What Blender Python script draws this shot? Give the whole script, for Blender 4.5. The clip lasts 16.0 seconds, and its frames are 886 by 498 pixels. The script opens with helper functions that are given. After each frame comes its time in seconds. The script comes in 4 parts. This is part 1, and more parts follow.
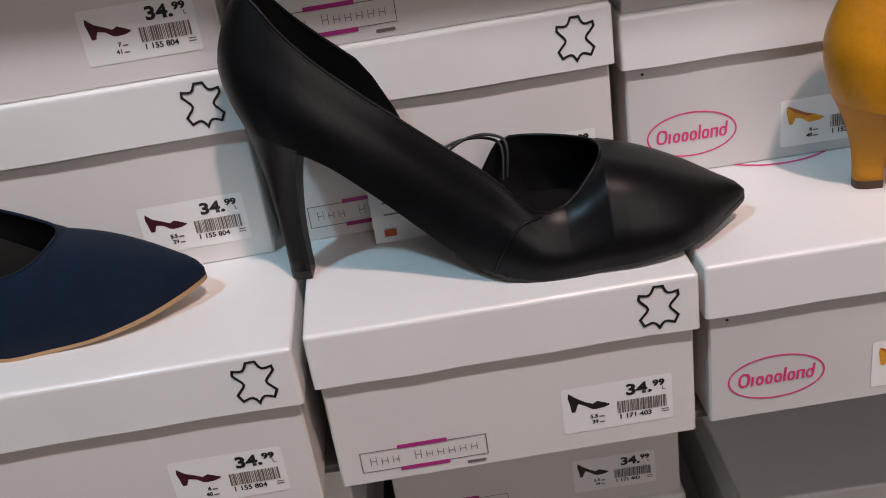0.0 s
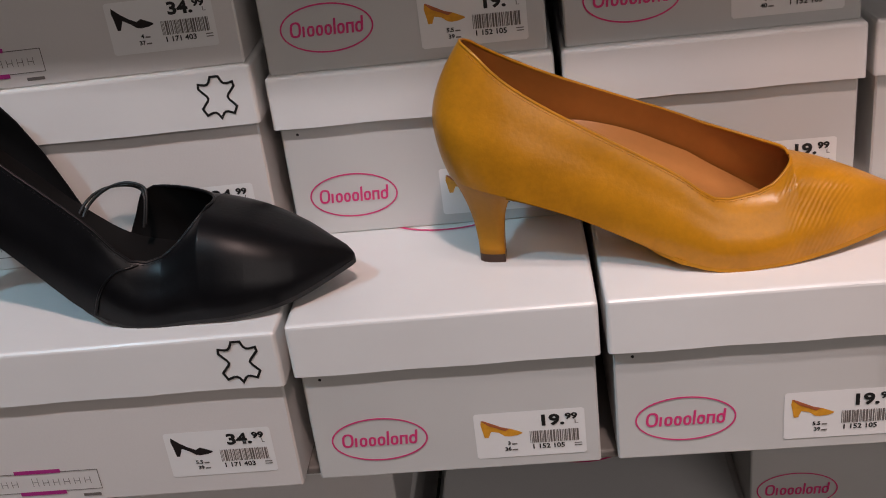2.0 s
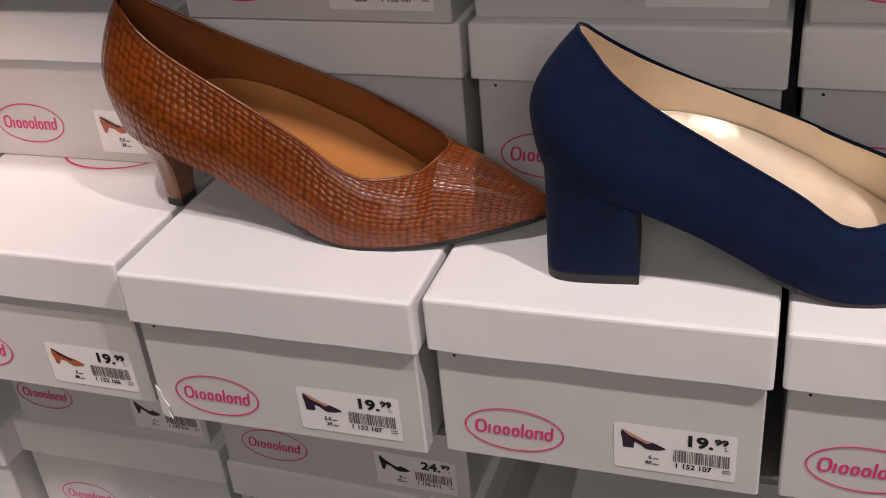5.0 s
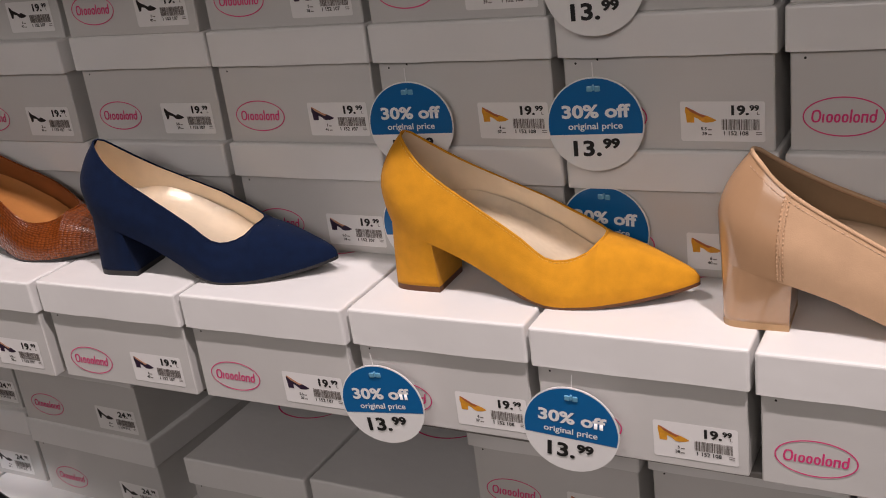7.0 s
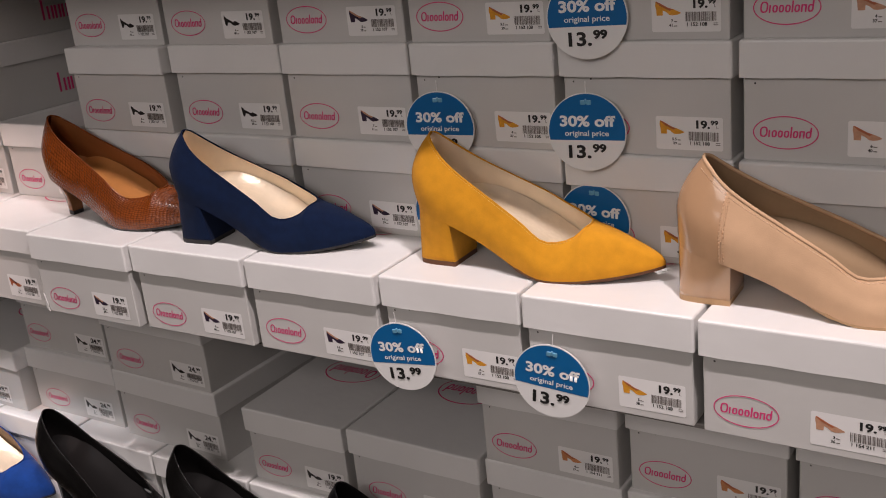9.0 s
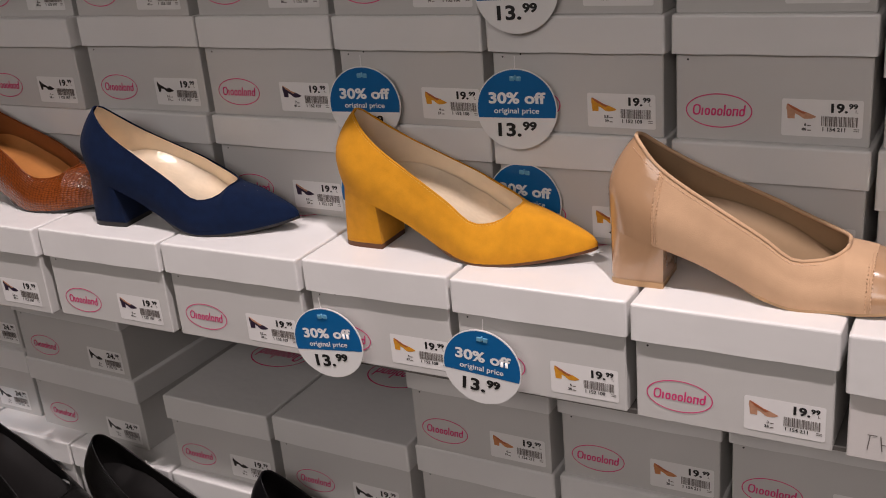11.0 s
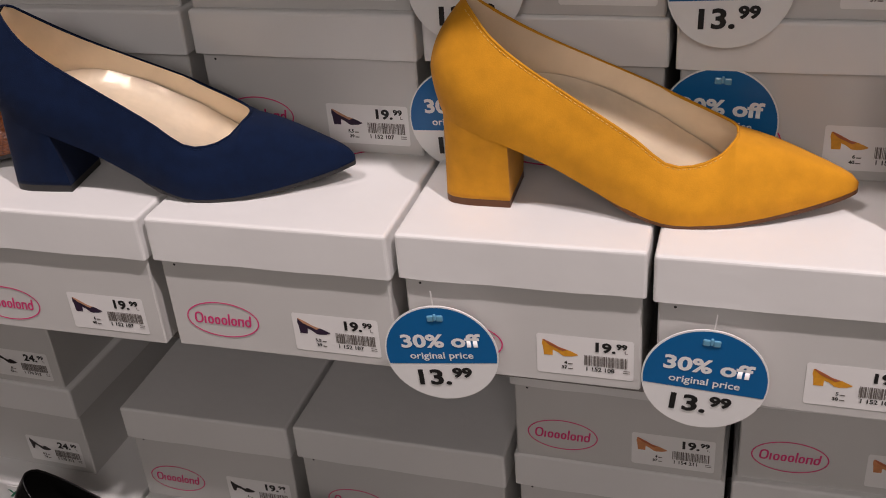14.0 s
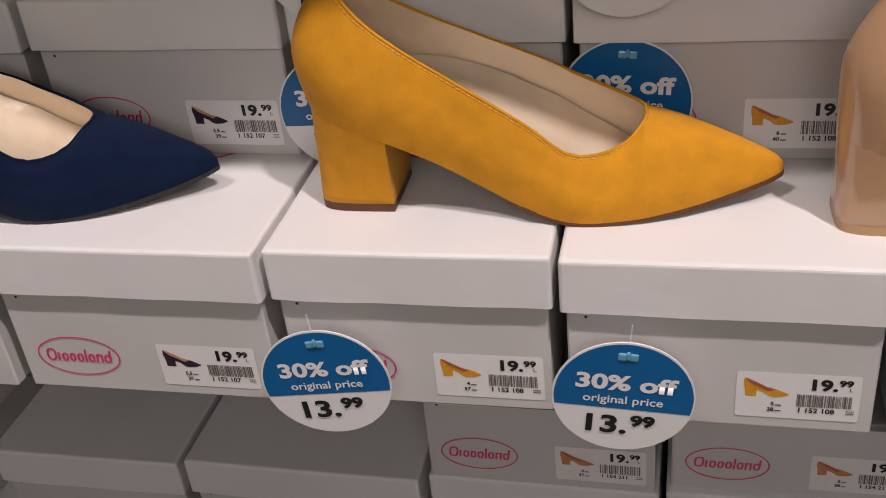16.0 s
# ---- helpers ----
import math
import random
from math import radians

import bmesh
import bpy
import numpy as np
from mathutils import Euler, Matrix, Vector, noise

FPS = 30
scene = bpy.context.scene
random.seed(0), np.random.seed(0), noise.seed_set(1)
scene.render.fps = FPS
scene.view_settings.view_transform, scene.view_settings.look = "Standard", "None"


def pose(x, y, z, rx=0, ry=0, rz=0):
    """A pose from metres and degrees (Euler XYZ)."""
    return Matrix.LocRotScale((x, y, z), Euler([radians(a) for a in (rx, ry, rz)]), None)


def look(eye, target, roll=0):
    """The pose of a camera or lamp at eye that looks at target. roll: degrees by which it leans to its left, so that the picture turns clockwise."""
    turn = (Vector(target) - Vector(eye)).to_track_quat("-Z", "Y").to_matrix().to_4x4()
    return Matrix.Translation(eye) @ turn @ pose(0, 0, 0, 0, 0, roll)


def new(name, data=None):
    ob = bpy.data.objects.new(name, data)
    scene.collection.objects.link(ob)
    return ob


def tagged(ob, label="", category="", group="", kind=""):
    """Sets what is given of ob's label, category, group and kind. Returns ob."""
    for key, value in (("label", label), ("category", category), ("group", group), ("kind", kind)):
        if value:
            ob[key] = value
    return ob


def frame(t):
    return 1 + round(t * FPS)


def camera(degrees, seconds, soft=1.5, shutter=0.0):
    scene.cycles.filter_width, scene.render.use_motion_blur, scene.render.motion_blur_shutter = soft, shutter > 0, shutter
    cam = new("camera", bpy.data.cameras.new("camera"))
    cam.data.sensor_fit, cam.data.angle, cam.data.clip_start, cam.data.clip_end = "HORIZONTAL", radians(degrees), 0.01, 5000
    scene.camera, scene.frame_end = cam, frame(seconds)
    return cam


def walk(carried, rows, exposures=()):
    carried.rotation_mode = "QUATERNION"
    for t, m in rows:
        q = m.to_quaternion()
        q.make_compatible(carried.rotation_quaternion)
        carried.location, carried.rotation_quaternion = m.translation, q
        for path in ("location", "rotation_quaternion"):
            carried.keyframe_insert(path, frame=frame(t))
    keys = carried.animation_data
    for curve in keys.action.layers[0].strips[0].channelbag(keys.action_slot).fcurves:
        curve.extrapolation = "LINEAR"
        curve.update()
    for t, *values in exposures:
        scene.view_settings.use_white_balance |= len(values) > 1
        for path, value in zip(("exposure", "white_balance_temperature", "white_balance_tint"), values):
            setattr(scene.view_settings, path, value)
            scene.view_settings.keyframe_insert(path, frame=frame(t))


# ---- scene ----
cam = camera(46.0, 16.0, soft=1.0)

PATH = [
    (0, (-0.478, -0.397, 1.446), (-0.496, 1.376, 0.521), -8.9),
    (0.5, (-0.428, -0.373, 1.457), (-0.47, 1.383, 0.5), -8.3),
    (1, (-0.386, -0.367, 1.447), (-0.552, 1.404, 0.533), -9.5),
    (1.5, (-0.318, -0.382, 1.432), (-0.516, 1.397, 0.539), -8.5),
    (2, (-0.247, -0.405, 1.435), (-0.457, 1.392, 0.584), -7.3),
    (2.5, (-0.161, -0.414, 1.432), (-0.338, 1.394, 0.595), -5.6),
    (3, (-0.035, -0.43, 1.439), (-0.38, 1.328, 0.551), -5.1),
    (3.5, (0.035, -0.414, 1.442), (-0.307, 1.336, 0.535), -4.3),
    (4, (0.13, -0.367, 1.452), (-0.355, 1.249, 0.379), -5.4),
    (4.5, (0.265, -0.343, 1.445), (-0.332, 1.228, 0.36), -5.8),
    (5, (0.361, -0.351, 1.455), (-0.256, 1.259, 0.44), -5.8),
    (5.2, (0.404, -0.381, 1.463), (-0.191, 1.302, 0.561), -4.2),
    (7.3, (0.955, -0.565, 1.504), (-0.008, 1.033, 0.783), -7.0),
    (7.5, (0.98, -0.589, 1.507), (-0.001, 0.99, 0.769), -6.4),
    (8, (1.008, -0.626, 1.512), (-0.011, 0.95, 0.822), -6.3),
    (8.5, (1.014, -0.639, 1.515), (0.001, 0.95, 0.843), -6.1),
    (9, (1.016, -0.645, 1.513), (-0.038, 0.922, 0.857), -6.0),
    (9.5, (1.008, -0.632, 1.512), (0.018, 0.964, 0.824), -5.6),
    (9.7, (1.005, -0.628, 1.514), (0.046, 0.983, 0.816), -5.4),
    (11.8, (1.005, -0.587, 1.508), (0.081, 1.019, 0.756), -5.2),
    (12, (0.996, -0.565, 1.511), (0.12, 1.056, 0.733), -5.3),
    (12.5, (0.945, -0.515, 1.498), (0.096, 1.064, 0.612), -5.3),
    (13, (0.851, -0.489, 1.492), (0.056, 1.067, 0.518), -5.6),
    (13.5, (0.736, -0.455, 1.486), (0.118, 1.181, 0.516), -4.9),
    (14, (0.69, -0.444, 1.476), (0.135, 1.198, 0.478), -4.8),
    (14.5, (0.685, -0.446, 1.474), (0.117, 1.197, 0.485), -4.5),
    (15, (0.683, -0.443, 1.476), (0.025, 1.178, 0.508), -6.3),
    (15.5, (0.691, -0.413, 1.471), (0.078, 1.174, 0.419), -7.8),
    (16, (0.701, -0.369, 1.452), (0.246, 1.273, 0.405), -6.5),
]
walk(cam, [(t, look(eye, target, roll)) for t, eye, target, roll in PATH], ((0.0, 0.0), (1.0, -0.08), (2.0, -0.28), (3.0, -0.30), (4.0, -0.20), (4.8, 0.0), (5.2, 0.03), (7.3, 0.06), (9.7, 0.06), (12.0, -0.03), (16.0, -0.15)))

# ---- world and light ----
world = bpy.data.worlds.new("world")
scene.world = world
world.use_nodes = True
world.node_tree.nodes["Background"].inputs[0].default_value = (1.0, 0.96, 0.92, 1)
world.node_tree.nodes["Background"].inputs[1].default_value = 0.006


def spot(name, eye, target, power, colour, size, radius):
    data = bpy.data.lights.new(name, "SPOT")
    data.energy, data.color, data.spot_size, data.spot_blend, data.shadow_soft_size = power, colour, radians(size), 0.6, radius
    ob = new(name, data)
    ob.matrix_world = look(eye, target)
    return ob


spot("track_spot_warm", (-0.08, -0.78, 2.75), (-0.46, 0.03, 1.2), 74, (1.0, 0.72, 0.66), 37, 0.05)
spot("track_spot_cool", (-1.15, -0.78, 2.75), (-0.54, 0.03, 1.2), 50, (0.47, 0.79, 1.0), 27, 0.05)
spot("track_spot_middle", (0.14, -0.50, 2.75), (0.33, 0.0, 1.2), 43, (1.0, 0.865, 0.86), 50, 0.035)
spot("track_spot_far", (1.28, -0.50, 2.75), (0.80, 0.0, 1.2), 89, (1.0, 0.865, 0.865), 56, 0.035)
# unseen area lamp, added as soft fill for the shop's ambient light
room = bpy.data.lights.new("room_fill_light", "AREA")
room.energy, room.size, room.shape, room.size_y, room.color = 33, 2.4, "RECTANGLE", 1.2, (1.0, 0.89, 0.86)
room_light = new("room_fill_light", room)
room_light.matrix_world = look((1.0, -2.6, 2.75), (0.8, 0.0, 1.2))


# ---- materials ----
def material(name, colour, rough=0.5, metal=0.0, coat=0.0, sheen=0.0, vary=0.06, scale=30.0, bump=0.0, bump_scale=300.0, spec=0.5, depth=0.0006):
    """A surface with colour variation at two scales and a fine relief, in metres."""
    m = bpy.data.materials.new(name)
    m.use_nodes = True
    n, l = m.node_tree.nodes, m.node_tree.links
    b = n["Principled BSDF"]
    b.inputs["Roughness"].default_value, b.inputs["Metallic"].default_value = rough, metal
    b.inputs["Coat Weight"].default_value, b.inputs["Coat Roughness"].default_value = coat, 0.06
    b.inputs["Sheen Weight"].default_value, b.inputs["Specular IOR Level"].default_value = sheen, spec
    co = n.new("ShaderNodeTexCoord")
    big = n.new("ShaderNodeTexNoise")
    big.inputs["Scale"].default_value, big.inputs["Detail"].default_value = scale, 4
    l.new(co.outputs["Object"], big.inputs["Vector"])
    fine = n.new("ShaderNodeTexNoise")
    fine.inputs["Scale"].default_value, fine.inputs["Detail"].default_value = bump_scale, 3
    l.new(co.outputs["Object"], fine.inputs["Vector"])
    mix = n.new("ShaderNodeMath")
    mix.operation = "MULTIPLY_ADD"
    mix.inputs[1].default_value = 0.35
    l.new(fine.outputs[0], mix.inputs[0])
    l.new(big.outputs[0], mix.inputs[2])
    ramp = n.new("ShaderNodeMapRange")
    ramp.inputs[1].default_value, ramp.inputs[2].default_value = 0.35, 1.0
    ramp.inputs[3].default_value, ramp.inputs[4].default_value = 1 - vary, 1 + vary
    l.new(mix.outputs[0], ramp.inputs[0])
    tint = n.new("ShaderNodeMix")
    tint.data_type, tint.blend_type = "RGBA", "MULTIPLY"
    tint.inputs[0].default_value = 1
    tint.inputs[6].default_value = (*colour, 1)
    l.new(ramp.outputs[0], tint.inputs[7])
    l.new(tint.outputs[2], b.inputs["Base Color"])
    if bump:
        bu = n.new("ShaderNodeBump")
        bu.inputs["Strength"].default_value, bu.inputs["Distance"].default_value = bump, depth
        l.new(fine.outputs[0], bu.inputs["Height"])
        l.new(bu.outputs[0], b.inputs["Normal"])
    return m


def snake_leather(name, colour, dark):
    """Embossed scales in rows along the shoe, over its unwrapped upper."""
    m = material(name, colour, rough=0.25, coat=0.25, spec=0.45, vary=0.30, scale=60)
    n, l = m.node_tree.nodes, m.node_tree.links
    b = n["Principled BSDF"]
    uv = n.new("ShaderNodeTexCoord")
    brick = n.new("ShaderNodeTexVoronoi")
    brick.voronoi_dimensions = "2D"
    brick.inputs["Scale"].default_value, brick.inputs["Randomness"].default_value = 1.0, 0.30
    warp = n.new("ShaderNodeTexNoise")
    warp.inputs["Scale"].default_value = 70
    l.new(uv.outputs["UV"], warp.inputs["Vector"])
    add = n.new("ShaderNodeVectorMath")
    add.operation = "MULTIPLY_ADD"
    add.inputs[1].default_value = (0.0025, 0.0025, 0)
    l.new(warp.outputs["Color"], add.inputs[0])
    l.new(uv.outputs["UV"], add.inputs[2])
    turn = n.new("ShaderNodeMapping")
    turn.inputs["Rotation"].default_value = (0, 0, radians(4))
    turn.inputs["Scale"].default_value = (1 / 0.0035, 1 / 0.0026, 1)
    l.new(add.outputs[0], turn.inputs["Vector"])
    l.new(turn.outputs[0], brick.inputs["Vector"])
    mix = n.new("ShaderNodeMix")
    mix.data_type = "RGBA"
    groove = n.new("ShaderNodeMapRange")
    groove.inputs[1].default_value, groove.inputs[2].default_value = 0.30, 0.62
    l.new(brick.outputs["Distance"], groove.inputs[0])
    l.new(groove.outputs[0], mix.inputs[0])
    old = b.inputs["Base Color"].links[0].from_socket
    l.new(old, mix.inputs[6])
    mix.inputs[7].default_value = (*dark, 1)
    l.new(mix.outputs[2], b.inputs["Base Color"])
    bu = n.new("ShaderNodeBump")
    bu.invert = True
    bu.inputs["Strength"].default_value, bu.inputs["Distance"].default_value = 0.60, 0.0011
    l.new(brick.outputs["Distance"], bu.inputs["Height"])
    l.new(bu.outputs[0], b.inputs["Normal"])
    return m


LID = material("coated_white_card", (0.80, 0.795, 0.785), rough=0.30, vary=0.025, scale=18, bump=0.28, bump_scale=26, depth=0.004, spec=0.4)
# card like the lid's, coloured darker to stand for the shade on box bodies
BODY = material("white_card_shaded", (0.62, 0.612, 0.595), rough=0.34, vary=0.03, scale=14, bump=0.22, bump_scale=20, depth=0.004, spec=0.4)
IVORY = material("white_card_body", (0.72, 0.69, 0.67), rough=0.40, vary=0.03, scale=14, bump=0.12, bump_scale=900, spec=0.4)
EDGE = material("raw_card_edge", (0.55, 0.52, 0.47), rough=0.9, vary=0.1)
PINK = material("magenta_print", (0.72, 0.045, 0.20), rough=0.45, vary=0.05)
PURPLE = material("purple_print", (0.42, 0.03, 0.22), rough=0.45, vary=0.05)
GREY_INK = material("grey_print", (0.16, 0.14, 0.13), rough=0.5, vary=0.05)
BLACK_INK = material("black_print", (0.012, 0.012, 0.012), rough=0.5, vary=0.05)
STICKER = material("white_sticker", (0.84, 0.83, 0.82), rough=0.35, vary=0.02, scale=40)
TAG_BLUE = material("blue_print", (0.005, 0.13, 0.36), rough=0.35, vary=0.03)
TAG_WHITE = material("white_plastic", (0.86, 0.86, 0.85), rough=0.3, vary=0.02)
WHITE_INK = material("white_print", (0.88, 0.88, 0.88), rough=0.4, vary=0.02)
CLEAR = material("clear_plastic_hook", (0.16, 0.40, 0.58), rough=0.15, vary=0.1, spec=0.8)
GREEN_INK = material("green_print", (0.02, 0.18, 0.10), rough=0.5, vary=0.05)
ORANGE_INK = material("orange_print", (0.55, 0.10, 0.03), rough=0.5, vary=0.05)
WALL = material("painted_wall", (0.55, 0.53, 0.50), rough=0.8, vary=0.05, scale=3)
FLOOR = material("vinyl_floor", (0.30, 0.25, 0.20), rough=0.4, vary=0.15, scale=4)
CEILING = material("ceiling_paint", (0.7, 0.7, 0.68), rough=0.9, vary=0.03, scale=3)
SHELF = material("grey_metal_shelf", (0.22, 0.21, 0.20), rough=0.45, metal=0.2, vary=0.05)

YELLOW_LEATHER = material("mustard_leather", (0.51, 0.212, 0.010), spec=0.35, rough=0.30, vary=0.26, scale=45, bump=0.2, bump_scale=420)
YELLOW_HEEL = material("mustard_heel", (0.46, 0.195, 0.010), rough=0.48, spec=0.2, vary=0.14, scale=55, bump=0.08, bump_scale=420)


def crease(m, start, end):
    """Fine creases across the vamp, between two lengths along the unwrapped upper."""
    n, l = m.node_tree.nodes, m.node_tree.links
    uv = n.new("ShaderNodeTexCoord")
    turn = n.new("ShaderNodeMapping")
    turn.inputs["Rotation"].default_value = (0, 0, radians(24))
    l.new(uv.outputs["UV"], turn.inputs["Vector"])
    wave = n.new("ShaderNodeTexWave")
    wave.inputs["Scale"].default_value, wave.inputs["Distortion"].default_value, wave.inputs["Detail"].default_value = 140, 2.0, 2
    wave.inputs["Detail Scale"].default_value = 0.6
    l.new(turn.outputs[0], wave.inputs["Vector"])
    split = n.new("ShaderNodeSeparateXYZ")
    l.new(uv.outputs["UV"], split.inputs[0])
    where = n.new("ShaderNodeFloatCurve")
    line = where.mapping.curves[0]
    for x, y in ((start, 0.0), (start + 0.15 * (end - start), 1.0), (start + 0.6 * (end - start), 0.8), (end, 0.0)):
        line.points.new(x, y)
    line.points[0].location, line.points[-1].location = (0, 0), (1, 0)
    where.mapping.update()
    l.new(split.outputs[0], where.inputs["Value"])
    high = n.new("ShaderNodeMath")
    high.operation = "MULTIPLY"
    l.new(wave.outputs["Fac"], high.inputs[0])
    l.new(where.outputs[0], high.inputs[1])
    bump = n.new("ShaderNodeBump")
    bump.inputs["Strength"].default_value, bump.inputs["Distance"].default_value = 0.22, 0.0006
    l.new(high.outputs[0], bump.inputs["Height"])
    b = n["Principled BSDF"]
    l.new(b.inputs["Normal"].links[0].from_socket, bump.inputs["Normal"])
    l.new(bump.outputs[0], b.inputs["Normal"])


crease(YELLOW_LEATHER, 0.150, 0.205)
TAN_LINING = material("tan_lining", (0.36, 0.12, 0.020), rough=0.5, vary=0.12, scale=50)
BROWN_LINING = material("brown_lining", (0.25, 0.085, 0.023), rough=0.5, vary=0.1, scale=50)
TAN_INSOLE = material("tan_insole", (0.46, 0.19, 0.055), rough=0.38, vary=0.12, scale=40)
SNAKE = snake_leather("brown_snake_leather", (0.20, 0.046, 0.007), (0.10, 0.022, 0.0035))
BLACK_LEATHER = material("black_leather", (0.005, 0.005, 0.006), rough=0.36, spec=0.2, vary=0.3, scale=60, bump=0.10, bump_scale=500)
BLACK_LINING = material("black_lining", (0.006, 0.0052, 0.0052), spec=0.2, rough=0.7, vary=0.2)
BLACK_PATENT = material("black_worn_leather", (0.004, 0.0037, 0.0037), rough=0.30, spec=0.3, vary=0.3, scale=120, bump=0.6, bump_scale=800)
NAVY = material("navy_suede", (0.0030, 0.0100, 0.036), rough=0.9, sheen=0.035, vary=0.22, scale=130, bump=0.25, bump_scale=1500, spec=0.15)
MUSTARD = material("mustard_suede", (0.62, 0.275, 0.014), rough=0.85, sheen=0.06, vary=0.13, scale=105, bump=0.25, bump_scale=1500, spec=0.2)
MUSTARD_EDGE = material("mustard_sole_edge", (0.10, 0.035, 0.010), rough=0.5, vary=0.1)
GOLD_LINING = material("champagne_lining", (0.80, 0.66, 0.48), rough=0.36, metal=0.15, vary=0.10, scale=40, spec=0.7, bump=0.35, bump_scale=42, depth=0.006)
GOLD_INSOLE = material("champagne_insole", (0.84, 0.71, 0.54), rough=0.32, metal=0.25, vary=0.14, scale=45, spec=0.8, bump=0.5, bump_scale=36, depth=0.006)
NUDE = material("nude_suede", (0.58, 0.375, 0.228), rough=0.75, sheen=0.08, vary=0.08, scale=60, bump=0.2, bump_scale=1500, spec=0.2)
NUDE_PATENT = material("nude_patent", (0.47, 0.285, 0.16), rough=0.20, coat=0.8, vary=0.05, scale=40)
NUDE_LINING = material("beige_lining", (0.30, 0.20, 0.115), rough=0.6, vary=0.1)
TEAL_SUEDE = material("dark_blue_suede", (0.004, 0.011, 0.026), rough=0.9, sheen=0.06, vary=0.2, scale=70, bump=0.25, bump_scale=1500, spec=0.15)
# brown heel coloured paler than the upper, standing for its glossy reflection
PALED_BROWN_HEEL = snake_leather("gloss_paled_heel_leather", (0.22, 0.085, 0.03), (0.12, 0.04, 0.012))
PALE_THREAD = material("pale_gold_thread", (0.66, 0.40, 0.10), rough=0.6, vary=0.1)
PALE_NUDE = material("pale_beige_thread", (0.66, 0.46, 0.31), rough=0.6, vary=0.1)
SOLE_TAN = material("tan_sole", (0.42, 0.26, 0.13), rough=0.5, vary=0.1)
SOLE_BLACK = material("black_sole", (0.012, 0.011, 0.011), rough=0.45, vary=0.1)
SOLE_BROWN = material("dark_brown_sole", (0.05, 0.022, 0.012), rough=0.45, vary=0.1)
COBALT = material("cobalt_suede", (0.008, 0.045, 0.22), rough=0.9, sheen=0.1, vary=0.2, scale=70, spec=0.15)
PIC = {
    "yellow": material("printed_yellow", (0.72, 0.33, 0.03), rough=0.4, vary=0.15, scale=300),
    "brown": material("printed_brown", (0.42, 0.12, 0.05), rough=0.4, vary=0.2, scale=300),
    "navy": material("printed_dark_blue", (0.035, 0.02, 0.045), rough=0.4, vary=0.2, scale=300),
    "black": material("printed_black", (0.018, 0.014, 0.014), rough=0.4, vary=0.2, scale=300),
    "plum": material("printed_plum", (0.06, 0.012, 0.022), rough=0.4, vary=0.2, scale=300),
    "nude": material("printed_nude", (0.55, 0.30, 0.19), rough=0.4, vary=0.15, scale=300),
    "peach": material("printed_peach", (0.58, 0.24, 0.10), rough=0.4, vary=0.15, scale=300),
}


# ---- helpers for parts ----
def mesh_of(bm, name, smooth=False):
    bm.normal_update()
    me = bpy.data.meshes.new(name)
    bm.to_mesh(me)
    bm.free()
    if smooth:
        me.shade_smooth()
    return me


def part(name, data, mat, parent, label="", loc=None):
    """One mesh object under a thing or a part; data is a bmesh or a shared mesh."""
    me = data if isinstance(data, bpy.types.Mesh) else mesh_of(data, name)
    if not me.materials:
        me.materials.append(mat)
    ob = new(name, me)
    ob.parent = parent
    if loc is not None:
        ob.location = loc
    if me.materials[0] is not mat:
        ob.material_slots[0].link = "OBJECT"
        ob.material_slots[0].material = mat
    return tagged(ob, label=label)


def block(x0, x1, y0, y1, z0, z1, bevel=0.0, segs=2):
    bm = bmesh.new()
    bmesh.ops.create_cube(bm, size=1)
    bmesh.ops.scale(bm, vec=(x1 - x0, y1 - y0, z1 - z0), verts=bm.verts)
    bmesh.ops.translate(bm, vec=((x0 + x1) / 2, (y0 + y1) / 2, (z0 + z1) / 2), verts=bm.verts)
    if bevel:
        bmesh.ops.bevel(bm, geom=list(bm.edges), offset=bevel, segments=segs, profile=0.5, affect="EDGES")
    return bm


def structure(name, bm, mat, label, category):
    ob = new(name, mesh_of(bm, name))
    ob.data.materials.append(mat)
    return tagged(ob, label, category, kind="structure")


def polygon(bm, pts, y=0.0):
    """A flat shape in the front plane; pts as (x, z)."""
    return bm.faces.new([bm.verts.new((x, y, z)) for x, z in pts])


def bar(bm, x0, x1, z0, z1, slant=0.0, y=0.0):
    polygon(bm, [(x0 + slant * z0, z0), (x1 + slant * z0, z0), (x1 + slant * z1, z1), (x0 + slant * z1, z1)], y)


def ring(bm, rx, rz, wide, n=48):
    outer = [bm.verts.new((rx * math.cos(a), 0, rz * math.sin(a))) for a in np.linspace(0, 2 * math.pi, n, endpoint=False)]
    inner = [bm.verts.new(((rx - wide) * math.cos(a), 0, (rz - wide) * math.sin(a))) for a in np.linspace(0, 2 * math.pi, n, endpoint=False)]
    for i in range(n):
        j = (i + 1) % n
        bm.faces.new((outer[i], inner[i], inner[j], outer[j]))


TEXTS = {}


def text_mesh(words, size, bold=0.0, align="CENTER"):
    """Lettering in the built-in font, standing in the front plane."""
    key = (words, size, bold, align)
    if key not in TEXTS:
        cu = bpy.data.curves.new("lettering", "FONT")
        cu.body, cu.size, cu.align_x, cu.offset = words, size, align, bold
        cu.resolution_u = 3
        ob = new("lettering_draft", cu)
        me = bpy.data.meshes.new_from_object(ob.evaluated_get(bpy.context.evaluated_depsgraph_get()))
        bpy.data.objects.remove(ob)
        me.transform(Matrix.Rotation(radians(90), 4, "X") @ Matrix.Diagonal((1.24 if bold > 0.0001 else 1.08, 1, 1, 1)))
        me.name = "lettering"
        TEXTS[key] = me
    return TEXTS[key]


